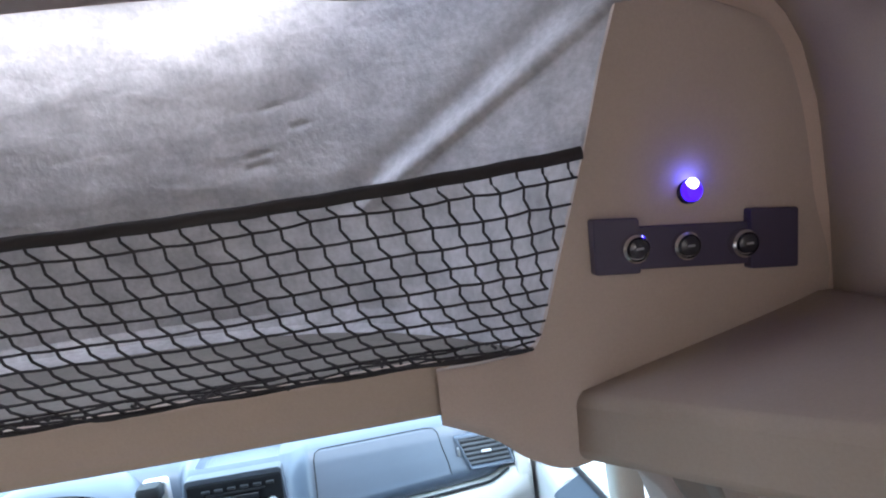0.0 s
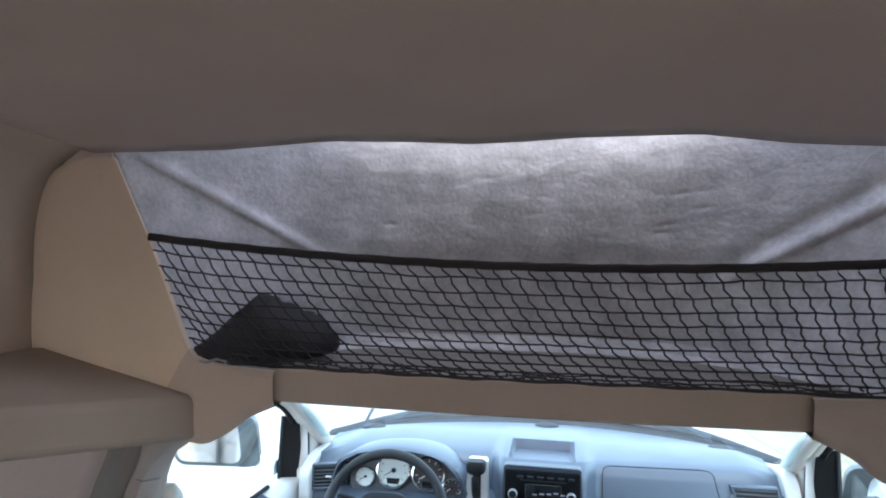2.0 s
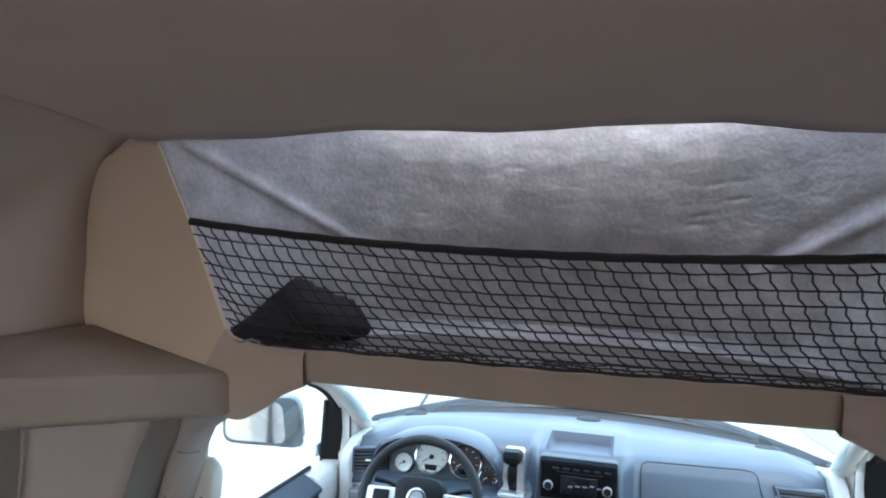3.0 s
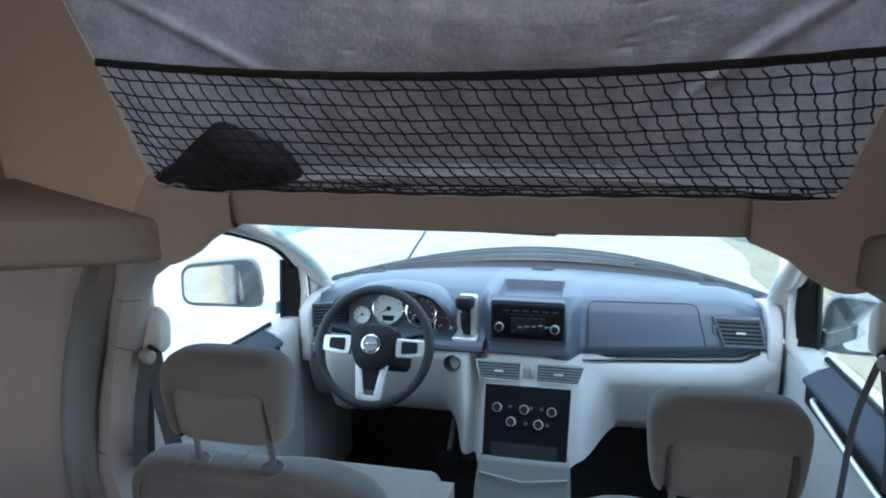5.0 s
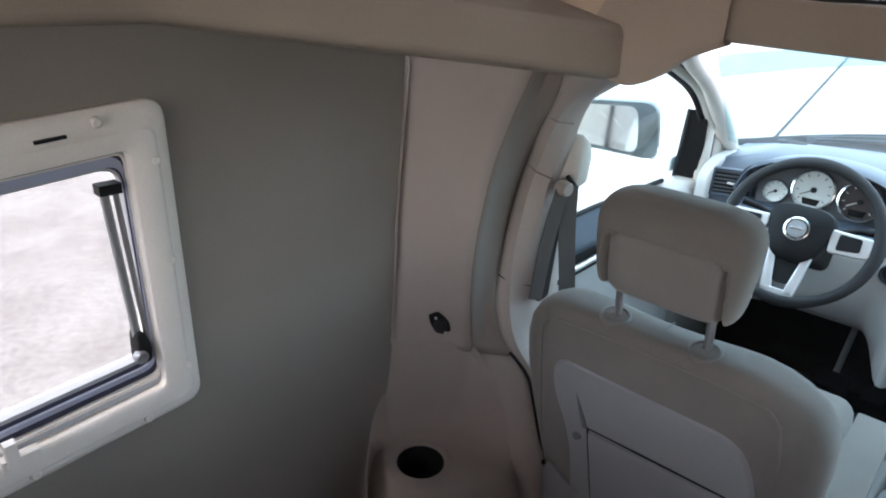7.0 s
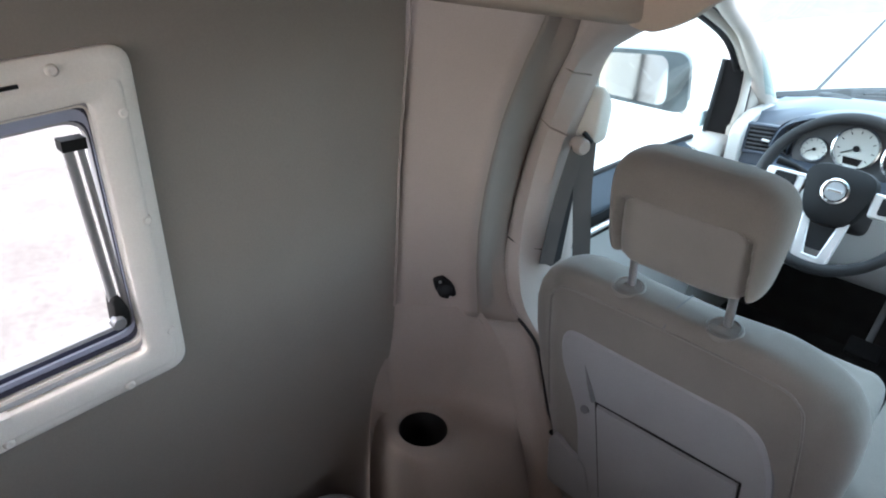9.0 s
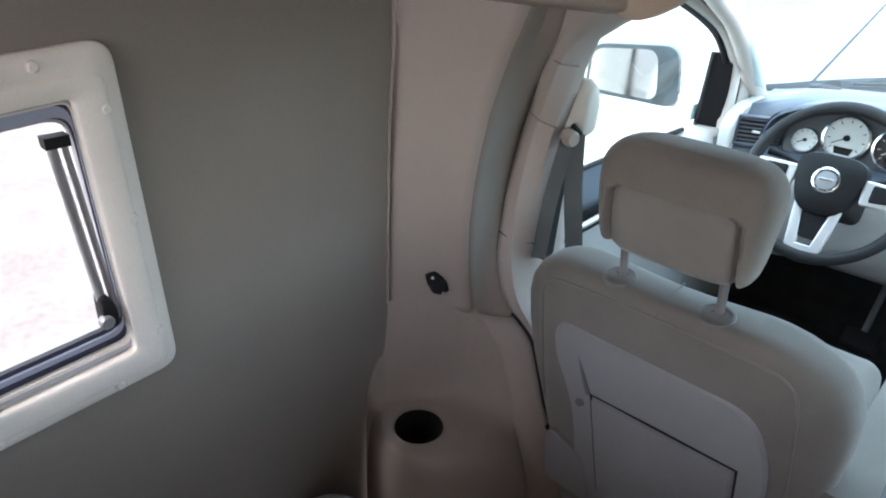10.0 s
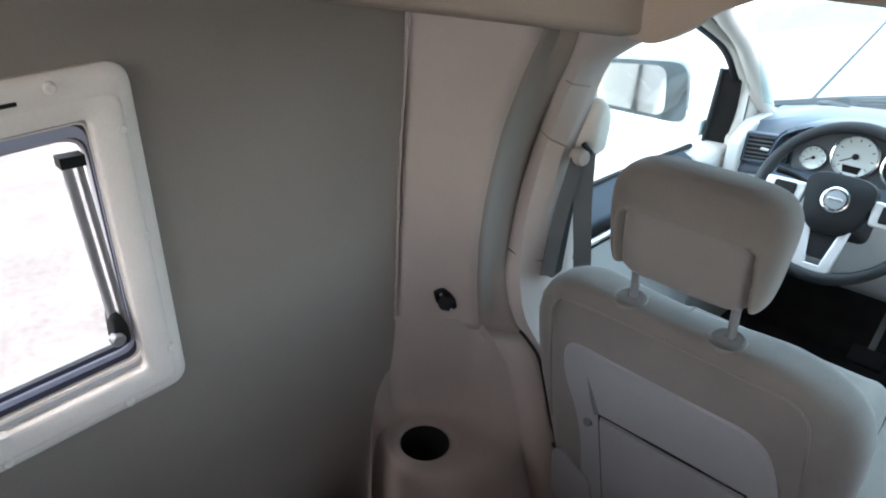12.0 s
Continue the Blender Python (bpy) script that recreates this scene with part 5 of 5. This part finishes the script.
def wall_socket():
    p = Vector((-0.897, -0.10, 0.655))
    n = Vector((0.78, -0.62, 0)).normalized()
    side = Vector((0.62, 0.78, 0)).normalized()
    root = thing("wall_socket", p, "small black socket cover screwed to the pillar panel", "socket")

    def P(u, v, d):
        return p + side * u + Vector((0, 0, v)) + n * d
    o = rounded([(-0.012, -0.026), (0.012, -0.026), (0.019, -0.008), (0.019, 0.008), (0.012, 0.026), (-0.012, 0.026), (-0.019, 0.008), (-0.019, -0.008)], 0.005)
    tilt = lambda u, v: (0.85 * u - 0.55 * v, 0.85 * v + 0.35 * u)
    part("plate", loft([[P(*tilt(u * g, v * g), d) for u, v in o] for d, g in ((-0.004, 1.0), (0.006, 1.0), (0.009, 0.9))]), M_BLACK, root)
    part("cap", lathe(P(0.0, -0.002, 0.006), n, [(0.0165, 0), (0.0155, 0.010), (0.010, 0.013), (0, 0.013)], 20), M_RUBBER, root)
    for v in (-0.021, 0.021):
        part("screw", lathe(P(-0.5 * v, 0.8 * v, 0.008), n, [(0.003, 0), (0.003, 0.003), (0, 0.003)], 10), M_SILVER, root)


wall_socket()


# ---- hinged camper window ----
def camper_window(s, name):
    root = thing(name, (s * 0.95, -0.9, 0.69), "hinged acrylic camper window in a white plastic surround", "window", kind="structure")
    y0, y1, z0, z1 = -1.17, -0.624, 0.687, 1.176
    X = lambda z: 0.995 - 0.035 * z / 1.2

    def oval(a, b, c, d, r):
        return [tilt_window(*p) for p in rounded([(a, c), (b, c), (b, d), (a, d)], r, 6)]
    def ring(m, r, bottom=0.0, top=0.0):
        return oval(y0 + m, y1 - m, z0 + m + bottom, z1 - m - top, r)
    levels = [(ring(0.0, 0.030), 0.0), (ring(0.0, 0.030), 0.010), (ring(0.004, 0.028), 0.0145), (ring(0.013, 0.024), 0.0165), (ring(0.017, 0.022, 0.0, 0.012), 0.0168), (ring(0.020, 0.020, 0.0, 0.014), 0.0205),
              (ring(0.024, 0.018, 0.0, 0.012), 0.0215), (ring(0.053, 0.012, -0.001, 0.002), 0.0210), (ring(0.0565, 0.012, -0.001, 0.002), 0.018), (ring(0.057, 0.012, -0.001, 0.002), -0.012)]
    sur = part("surround", loft([[(s * (X(z) - d), y, z) for y, z in o] for o, d in levels], caps=False), M_WHITE, root, smooth=40)
    for y, z in ((-0.714, 1.158), (-0.645, 1.098), (-0.638, 0.949), (-0.630, 0.764), (-0.70, 0.699), (-0.86, 0.689), (-0.95, 1.132), (-1.09, 1.122), (-1.06, 0.668)):
        part("screw_cap", lathe((s * (X(z) - 0.017), y, z), (-s, 0, 0), [(0.0075, 0), (0.007, 0.004), (0.0045, 0.006), (0, 0.0055)], 16), M_WHITE, sur)
    part("vent_slot", move(rbox((-0.002, -0.018, -0.002), (0.002, 0.018, 0.002), 0), Matrix.Translation((s * (X(1.145) - 0.0215), -0.769, 1.145)) @ Matrix.Rotation(radians(3.8), 4, "X")), M_BLACK, sur)
    # inner profile: alloy rim, then dark seal
    def rim(side, low, high, r):
        return oval(y0 + side, y1 - side, z0 + low, z1 - high, r)
    rims = [rim(0.0568, 0.0555, 0.0585, 0.012), rim(0.0572, 0.066, 0.064, 0.014), rim(0.0576, 0.072, 0.066, 0.016), rim(0.0592, 0.083, 0.068, 0.022), rim(0.0595, 0.091, 0.081, 0.026), rim(0.0608, 0.097, 0.082, 0.03), rim(0.0615, 0.103, 0.086, 0.032)]
    d = rims[-1]

    def strip(o, i, d0, d1, m, nm):
        n = len(o)
        bm = bmesh.new()
        R = [[bm.verts.new((s * (X(z) - dd), y, z)) for y, z in q] for q, dd in ((o, d0), (o, d1), (i, d1), (i, d0))]
        for k in range(4):
            p, q = R[k], R[(k + 1) % 4]
            for j in range(n):
                bm.faces.new((p[j], p[(j + 1) % n], q[(j + 1) % n], q[j]))
        return part(nm, bm, m, root)
    for k, (d0, d1, m, nm) in enumerate(((-0.014, 0.002, M_ALU, "inner_profile"), (-0.014, 0.005, M_WHITE, "inner_lip"), (-0.014, -0.004, M_NAVY, "rubber_seal"), (-0.014, -0.001, M_RAIL, "blind_rail"), (-0.016, -0.006, M_NAVY, "pane_seal"), (-0.026, -0.008, M_ALU, "inner_rim"))):
        strip(rims[k], rims[k + 1], d0, d1, m, nm)
    g = part("pane", loft([[(s * (X(z) + t), y, z) for y, z in d] for t in (0.030, 0.034)]), M_ACRYL, root, smooth=0)
    g.visible_shadow = False
    # stay at the side: twin rods between a clip and a foot
    for yy in (y1 - 0.085,) if s > 0 else (y1 - 0.085, y0 + 0.068):
        st = part("stay", tube([(s * (X(1.06) + 0.004), yy, 1.062), (s * (X(0.8) + 0.0), yy + 0.018, 0.80)], 0.0062, 12), M_ROD, root, "silver telescopic stay")
        part("inner_rod", tube([(s * (X(1.06) + 0.004), yy + 0.015, 1.058), (s * (X(0.8) + 0.0), yy + 0.032, 0.80)], 0.0042, 12), M_ROD, st)
        part("clip", rbox((s * (X(1.06) - 0.008), yy - 0.009, 1.058), (s * (X(1.06) + 0.012), yy + 0.020, 1.072), 0.0045), M_BLACK, st)
        part("foot", loft([[(s * (X(0.8) + e), yy + 0.018 + a * g, 0.818 + z * g) for a, z in rounded([(-0.010, -0.026), (0.012, -0.028), (0.013, 0.0), (0.004, 0.026), (-0.008, 0.026)], 0.009)] for e, g in ((-0.014, 0.8), (-0.010, 1.0), (0.010, 1.0))]), M_BLACK, st, smooth=60)
        part("foot_knob", lathe((s * (X(0.8) - 0.012), yy + 0.012, 0.806), (-s, 0, 0), [(0.010, -0.004), (0.010, 0.006), (0.008, 0.009), (0, 0.009)], 18), M_ROD, st)
    # catch on the lower rim
    ct = part("catch", rbox((s * (X(0.74) - 0.028), -0.895, 0.716), (s * (X(0.74) - 0.012), -0.85, 0.736), 0.005), M_WHITE, root)
    part("catch_lever", rbox((s * (X(0.74) - 0.034), -0.89, 0.73), (s * (X(0.74) - 0.02), -0.875, 0.763), 0.004), M_WHITE, ct)
    return root


M_RAIL = mat("pale_blue_rail", (0.42, 0.45, 0.58), 0.35, 0.3, var=0.03, grain=300, bump=0.03)
M_NAVY = mat("navy_rubber", (0.03, 0.032, 0.06), 0.45, var=0.08, grain=300)
camper_window(-1, "window_1")


# ---- net over the storage pocket ----
def net_point(u, v):
    """u across, v from the top cord down to the beam."""
    half_l = lerp_table([(0.0, -0.702), (0.25, -0.678), (0.6, -0.646), (0.85, -0.630), (1.0, -0.605)], v)[0]
    half_r = lerp_table([(0.0, 0.650), (0.25, 0.630), (0.6, 0.602), (0.85, 0.597), (1.0, 0.588)], v)[0]
    x = half_l + (half_r - half_l) * u
    zt = 1.577 - 0.020 * u - 0.032 * 4 * u * (1 - u)
    zb = 1.339 - 0.006 * math.sin(math.pi * u) - 0.005 * sm(0.80, 0.98, u) + 0.010 * sm(0.05, 0.0, u)
    e = v ** 0.86 if v > 0 else 0.0
    z = zt + (zb - zt) * e
    bulge = math.sin(math.pi * min(1, v * 1.05)) * (0.020 + 0.012 * math.sin(9 * u + 1))
    y = -0.026 + 0.032 * v - bulge * 0.5 * sm(0.0, 0.06, u) * sm(1.0, 0.94, u)
    return Vector((x, y, z))


def cargo_net():
    root = thing("cargo_net", (0, 0, 1.33), "black cord net stretched across the storage pocket", "net")
    part("top_cord", tube([net_point(i / 60, 0) + Vector((0, 0, 0.0006 * math.sin(i * 1.7))) for i in range(61)], 0.0078, 10, flat=0.7), M_NET, root)
    rng = random.Random(11)
    COLS, ROWS_ = 45, 10
    bm = bmesh.new()
    jit = {}

    def node(i, j):
        """Knot of column i, row j; the columns drift sideways as they go down."""
        k = (i, j)
        if k not in jit:
            jit[k] = (rng.uniform(-0.05, 0.05), rng.uniform(-0.05, 0.05))
        drift = 0.50 * j * (0.7 + 0.3 * sm(0.0, 0.3, i / COLS)) * (1 - 0.35 * sm(0.85, 1.0, i / COLS))
        fu = (i + 0.5 + drift + jit[k][0] * (j > 0)) / COLS
        fv = 1.09 * (j - 0.32 * (0 < j < ROWS_) * (1 - j / ROWS_) + (jit[k][1] + 0.05 * math.sin(i * 0.5) if 0 < j < ROWS_ else 0)) / ROWS_
        fv -= 0.09 * max(0.0, fv) ** 3
        return fu, min(1, max(0, fv))
    for i in range(-6, COLS):
        path = []
        for j in range(ROWS_ + 1):
            fu, fv = node(i, j)
            if 0 <= fu <= 1:
                # cords kink at each knot
                if path:
                    a = path[-1]
                    m = (a[0] + 0.16 * (fu - a[0]), a[1] + 0.48 * (fv - a[1]))
                    path.append(m)
                path.append((fu, fv))
        if len(path) > 2:
            pts = smooth_path([net_point(max(0, a), b) for a, b in path], 2)
            tube(pts, 0.0017, 5, bm, caps=False)
    for j in range(1, ROWS_ + 1):
        path = [(0.0, node(0, j)[1])]
        for i in range(-6, COLS):
            fu, fv = node(i, j)
            if 0.004 < fu < 0.996:
                a = path[-1]
                path.append(((a[0] + fu) / 2, (a[1] + fv) / 2 + 0.002))
                path.append((fu, fv))
        path.append((1.0, path[-1][1]))
        tube(smooth_path([net_point(a, min(1, b)) for a, b in path], 2), 0.0016, 5, bm, caps=False)
    part("netting", bm, M_NET, root)
    # bunched cords along the lower edge
    bm = bmesh.new()
    for k in range(3):
        ph = rng.uniform(0, 6)
        pts = [net_point(i / 90, 0.90 + 0.10 * k / 3 + 0.010 * math.sin(i * 0.35 + ph) + 0.006 * math.sin(i * 1.3 + 2 * ph)) + Vector((0, 0.012 * math.sin(i * 0.4 + ph * 3) - 0.004, 0)) for i in range(2, 90)]
        tube(pts, 0.0014, 5, bm, caps=False)
    tube([net_point(i / 90, 0.985 + 0.006 * math.sin(i * 0.7)) for i in range(91)], 0.0025, 6, bm, caps=False)
    for k in range(90):
        u = rng.uniform(0.03, 0.97)
        p = net_point(u, rng.uniform(0.88, 0.97)) + Vector((0, rng.uniform(-0.004, 0.004), 0))
        tube([p, p + Vector((rng.uniform(-0.006, 0.006), -0.003, rng.uniform(-0.007, 0.003)))], 0.0019, 5, bm, caps=False)
    part("bunched_cord", bm, M_NET, root)


cargo_net()


def black_bag():
    root = thing("fabric_pouch", (-0.52, 0.08, 1.33), "crumpled black fabric pouch behind the net", "bag")
    tab = [(-0.665, 1.350, 0.012), (-0.64, 1.362, 0.025), (-0.60, 1.385, 0.04), (-0.55, 1.432, 0.05), (-0.50, 1.468, 0.05), (-0.47, 1.466, 0.05), (-0.44, 1.452, 0.045), (-0.41, 1.436, 0.045), (-0.385, 1.428, 0.04), (-0.37, 1.432, 0.035), (-0.352, 1.416, 0.03), (-0.338, 1.385, 0.012)]
    bot = [(-0.665, 1.338), (-0.6, 1.333), (-0.48, 1.334), (-0.40, 1.345), (-0.338, 1.365)]
    rings = []
    for i in range(57):
        x = -0.665 + 0.327 * i / 56
        top, d = lerp_table(tab, x)
        lo = lerp_table(bot, x)[0]
        cy = 0.03 + 0.17 * i / 56
        far = (cy + 1.15) / 1.18
        ring = []
        for k in range(28):
            a = 2 * math.pi * k / 28
            c, q = math.cos(a), math.sin(a)
            z = 1.51 + ((top + lo) / 2 + (top - lo) / 2 * q - 1.51) * far
            p = Vector((0.15 + (x - 0.15) * far, cy + d * c * (1 - 0.5 * max(0, q)), z))
            n = noise.noise(p * 22) * 0.010 + noise.noise(p * 60) * 0.004
            fold = 0.006 * math.sin(38 * p.x + 30 * p.z)
            ring.append(p + Vector((0.6 * n, n * 1.2 + fold * (c < 0), n * 0.9)))
        rings.append(ring)
    part("pouch", loft(rings), M_BAG, root, smooth=70)
    part("drawstring", tube(smooth_path([(-0.64, 0.01, 1.352), (-0.60, 0.0, 1.343), (-0.57, 0.0, 1.349), (-0.55, 0.004, 1.338)], 5), 0.0028, 8), M_SEATP, root)


black_bag()


# ---- switches and indicator on the column ----
M_DOME = mat("dark_gloss_plastic", (0.03, 0.03, 0.036), 0.25, var=0.05, bump=0)


def switch_panel():
    root = thing("switch_panel", (0.76, -0.03, 1.44), "dark switch plate with three round chrome buttons", "switch")

    def Y(z):
        return lean(z)
    tiltz = lambda x: -0.085 * (x - 0.77)

    def plate(x0, x1, z0, z1, d, name, parent):
        o = rounded([(x0, z0 + tiltz(x0)), (x1, z0 + tiltz(x1)), (x1, z1 + tiltz(x1)), (x0, z1 + tiltz(x0))], 0.004)
        return part(name, loft([[(x, Y(z) - e, z) for x, z in o] for e in (-0.01, d)]), M_PURPLE, parent, bevel=0.0015)
    bar = plate(0.668, 0.875, 1.412, 1.462, 0.008, "bar", root)
    plate(0.652, 0.706, 1.408, 1.472, 0.014, "end_block", root)
    plate(0.842, 0.903, 1.406, 1.477, 0.014, "end_block", root)
    for x in (0.699, 0.763, 0.831):
        z = 1.438 + tiltz(x)
        b = part("button", lathe((x, Y(z) - 0.014 if x != 0.763 else Y(z) - 0.008, z), (0, -1, -0.1), [(0.0165, -0.004), (0.0165, 0.008), (0.014, 0.011), (0.0125, 0.008), (0.0, 0.0075)], 28), M_CHROME, root)
        part("button_face", lathe((x, Y(z) - 0.0225 if x != 0.763 else Y(z) - 0.0165, z), (0, -1, -0.1), [(0.0122, 0), (0.011, 0.004), (0.006, 0.006), (0, 0.0065)], 24), M_DOME, b)
        part("button_mark", rbox((x - 0.004, Y(z) - (0.0305 if x != 0.763 else 0.0245), z - 0.0012), (x + 0.004, Y(z) - (0.028 if x != 0.763 else 0.022), z + 0.0012), 0), M_SEATP, b)
    led = thing("indicator_lamp", (0.76, -0.03, 1.50), "glowing blue indicator lamp on the bulkhead column", "lamp")
    part("socket", lathe((0.774, Y(1.499) + 0.002, 1.499), (0, -1, 0.0), [(0.0145, 0), (0.0145, 0.005), (0.0125, 0.008), (0, 0.008)], 24), M_PURPLE, led)
    part("lens", lathe((0.774, Y(1.50) - 0.005, 1.500), (0, -1, 0.0), [(0.0125, 0), (0.0120, 0.005), (0.009, 0.009), (0, 0.011)], 24), M_LED, led)
    part("lamp_core", lathe((0.773, Y(1.508) - 0.011, 1.508), (0, -1, 0.7), [(0.0070, -0.002), (0.0062, 0.003), (0.0035, 0.005), (0, 0.0055)], 18), M_CORE, led)


switch_panel()


# ---- seat belts ----
def seat_belt(s):
    root = thing("seat_belt", (s * 0.77, 0.13, 0.9), "dark seat belt with a pale loop cover on the pillar", "seat belt", "seat belts")
    part("loop_cover", loft([[(s * (0.772 - d), 0.148 + y * g, 0.996 + z * g) for y, z in rounded([(-0.022, -0.05), (0.03, -0.055), (0.038, 0.02), (0.01, 0.055), (-0.02, 0.03)], 0.018)] for d, g in ((-0.01, 1.1), (0.014, 1.1), (0.026, 0.9), (0.030, 0.5))]), M_APIL, root, smooth=60)
    part("pivot", lathe((s * 0.758, 0.103, 0.948), (-s, -0.4, 0), [(0.016, -0.01), (0.016, 0.012), (0.012, 0.018), (0, 0.018)], 20), M_PALE, root)
    part("loop", tube(smooth_path([(s * 0.755, 0.108, 0.972), (s * 0.748, 0.118, 0.960), (s * 0.750, 0.132, 0.950)], 4), 0.005, 8), M_BLACK, root)

    def web(pts, w, name):
        pts = smooth_path(pts, 5)
        rows = []
        for i, p in enumerate(pts):
            d = (pts[min(i + 1, len(pts) - 1)] - pts[max(i - 1, 0)]).normalized()
            side = Vector((-0.7 * s, 1, 0)).normalized()
            side = (side - d * side.dot(d)).normalized()
            nrm = side.cross(d) * 0.0012
            rows.append([p - side * w / 2 + nrm, p + side * w / 2 + nrm, p + side * w / 2 - nrm, p - side * w / 2 - nrm])
        part(name, loft(rows), M_BELT, root)
    if s < 0:
        web([(s * 0.752, 0.118, 0.950), (s * 0.75, 0.129, 0.836), (s * 0.75, 0.157, 0.712), (s * 0.757, 0.21, 0.48), (s * 0.77, 0.25, 0.25)], 0.038, "front_web")
        web([(s * 0.757, 0.100, 0.945), (s * 0.764, 0.076, 0.835), (s * 0.766, 0.056, 0.705)], 0.030, "rear_web")
    else:
        web([(s * 0.752, 0.135, 0.935), (s * 0.741, 0.175, 0.82), (s * 0.742, 0.205, 0.70), (s * 0.752, 0.26, 0.45), (s * 0.77, 0.28, 0.25)], 0.013, "front_web")
        web([(s * 0.757, 0.115, 0.935), (s * 0.764, 0.080, 0.82), (s * 0.766, 0.075, 0.71)], 0.022, "rear_web")
    return root


seat_belt(-1)
seat_belt(1).location += Vector((-0.022, 0.03, 0.085))


# ---- outside ----
def joint():
    bm = bmesh.new()
    a, b = Vector((-1.9, 4.4, -0.4985)), Vector((-5.0, 25.0, -0.4985))
    w = Vector((0.020, 0, 0))
    bm.faces.new([bm.verts.new(p) for p in (a - w, a + w, b + w * 2, b - w * 2)])
    setting("paving_joint", bm, M_RUBBER, "dark joint between concrete slabs", "joint", smooth=0)


joint()


def neighbour_house():
    root = thing("house", (-5, -15, -0.5), "plain tan rendered house behind the van", "house", kind="structure")
    part("wall", rbox((-10, -20, -0.5), (-0.4, -14, 2.6), 0.02), M_STUCCO, root)
    part("roof", prism([(-10.4, 2.6), (0.0, 2.6), (-5.2, 4.4)], -20.4, -13.6, "y"), M_SEATP, root)


neighbour_house()


def dirt_yard():
    """Dry bare ground behind the van."""
    def f(u, v):
        x, y = -9 + 11 * u, -3.6 - 24 * v
        return (x, y + 0.4 * noise.noise(Vector((x, 1, 0))) * (1 - v), -0.492 + 0.02 * noise.noise(Vector((x * 2, y * 2, 0))))
    setting("dirt_yard", sheet(f, 30, 30), M_DIRT, "dry tan dirt behind the van", "ground")


def gravel_yard():
    """Pale stony dirt beside the van, as seen through the camper window."""
    def f(u, v):
        x, y = -1.25 - 9 * u * u - 0.6 * u, -7 + 8.2 * v
        return (x + 0.25 * noise.noise(Vector((y * 0.8, 4, 0))) * (1 - u), y, -0.488 + 0.015 * noise.noise(Vector((x * 3, y * 3, 1))))
    setting("gravel_yard", sheet(f, 40, 40), M_GRAVEL, "pale stony dirt beside the van", "ground")


M_GRAVEL = mat("stony_dirt", (0.285, 0.265, 0.256), 0.95, var=0.22, scale=2.4, grain=30, bump=0.7, depth=0.012, color2=(0.205, 0.186, 0.176))
gravel_yard()
M_DIRT = mat("tan_dirt", (0.30, 0.225, 0.135), 0.95, var=0.2, scale=1.5, grain=20, bump=0.5, depth=0.01)
dirt_yard()


def verge():
    """Dry ground beside the paving, with an uneven edge."""
    def f(u, v):
        y = -6 + 46 * v
        return (2.25 + 0.35 * noise.noise(Vector((y * 0.6, 0, 0))) + 28 * u * u, y, -0.494 + 0.05 * sm(0, 0.3, u) + 0.04 * noise.noise(Vector((u * 30, y, 2))) * sm(0, 0.1, u))
    setting("verge", sheet(f, 30, 60), M_VERGE, "dry grassy verge beside the concrete", "verge")


verge()
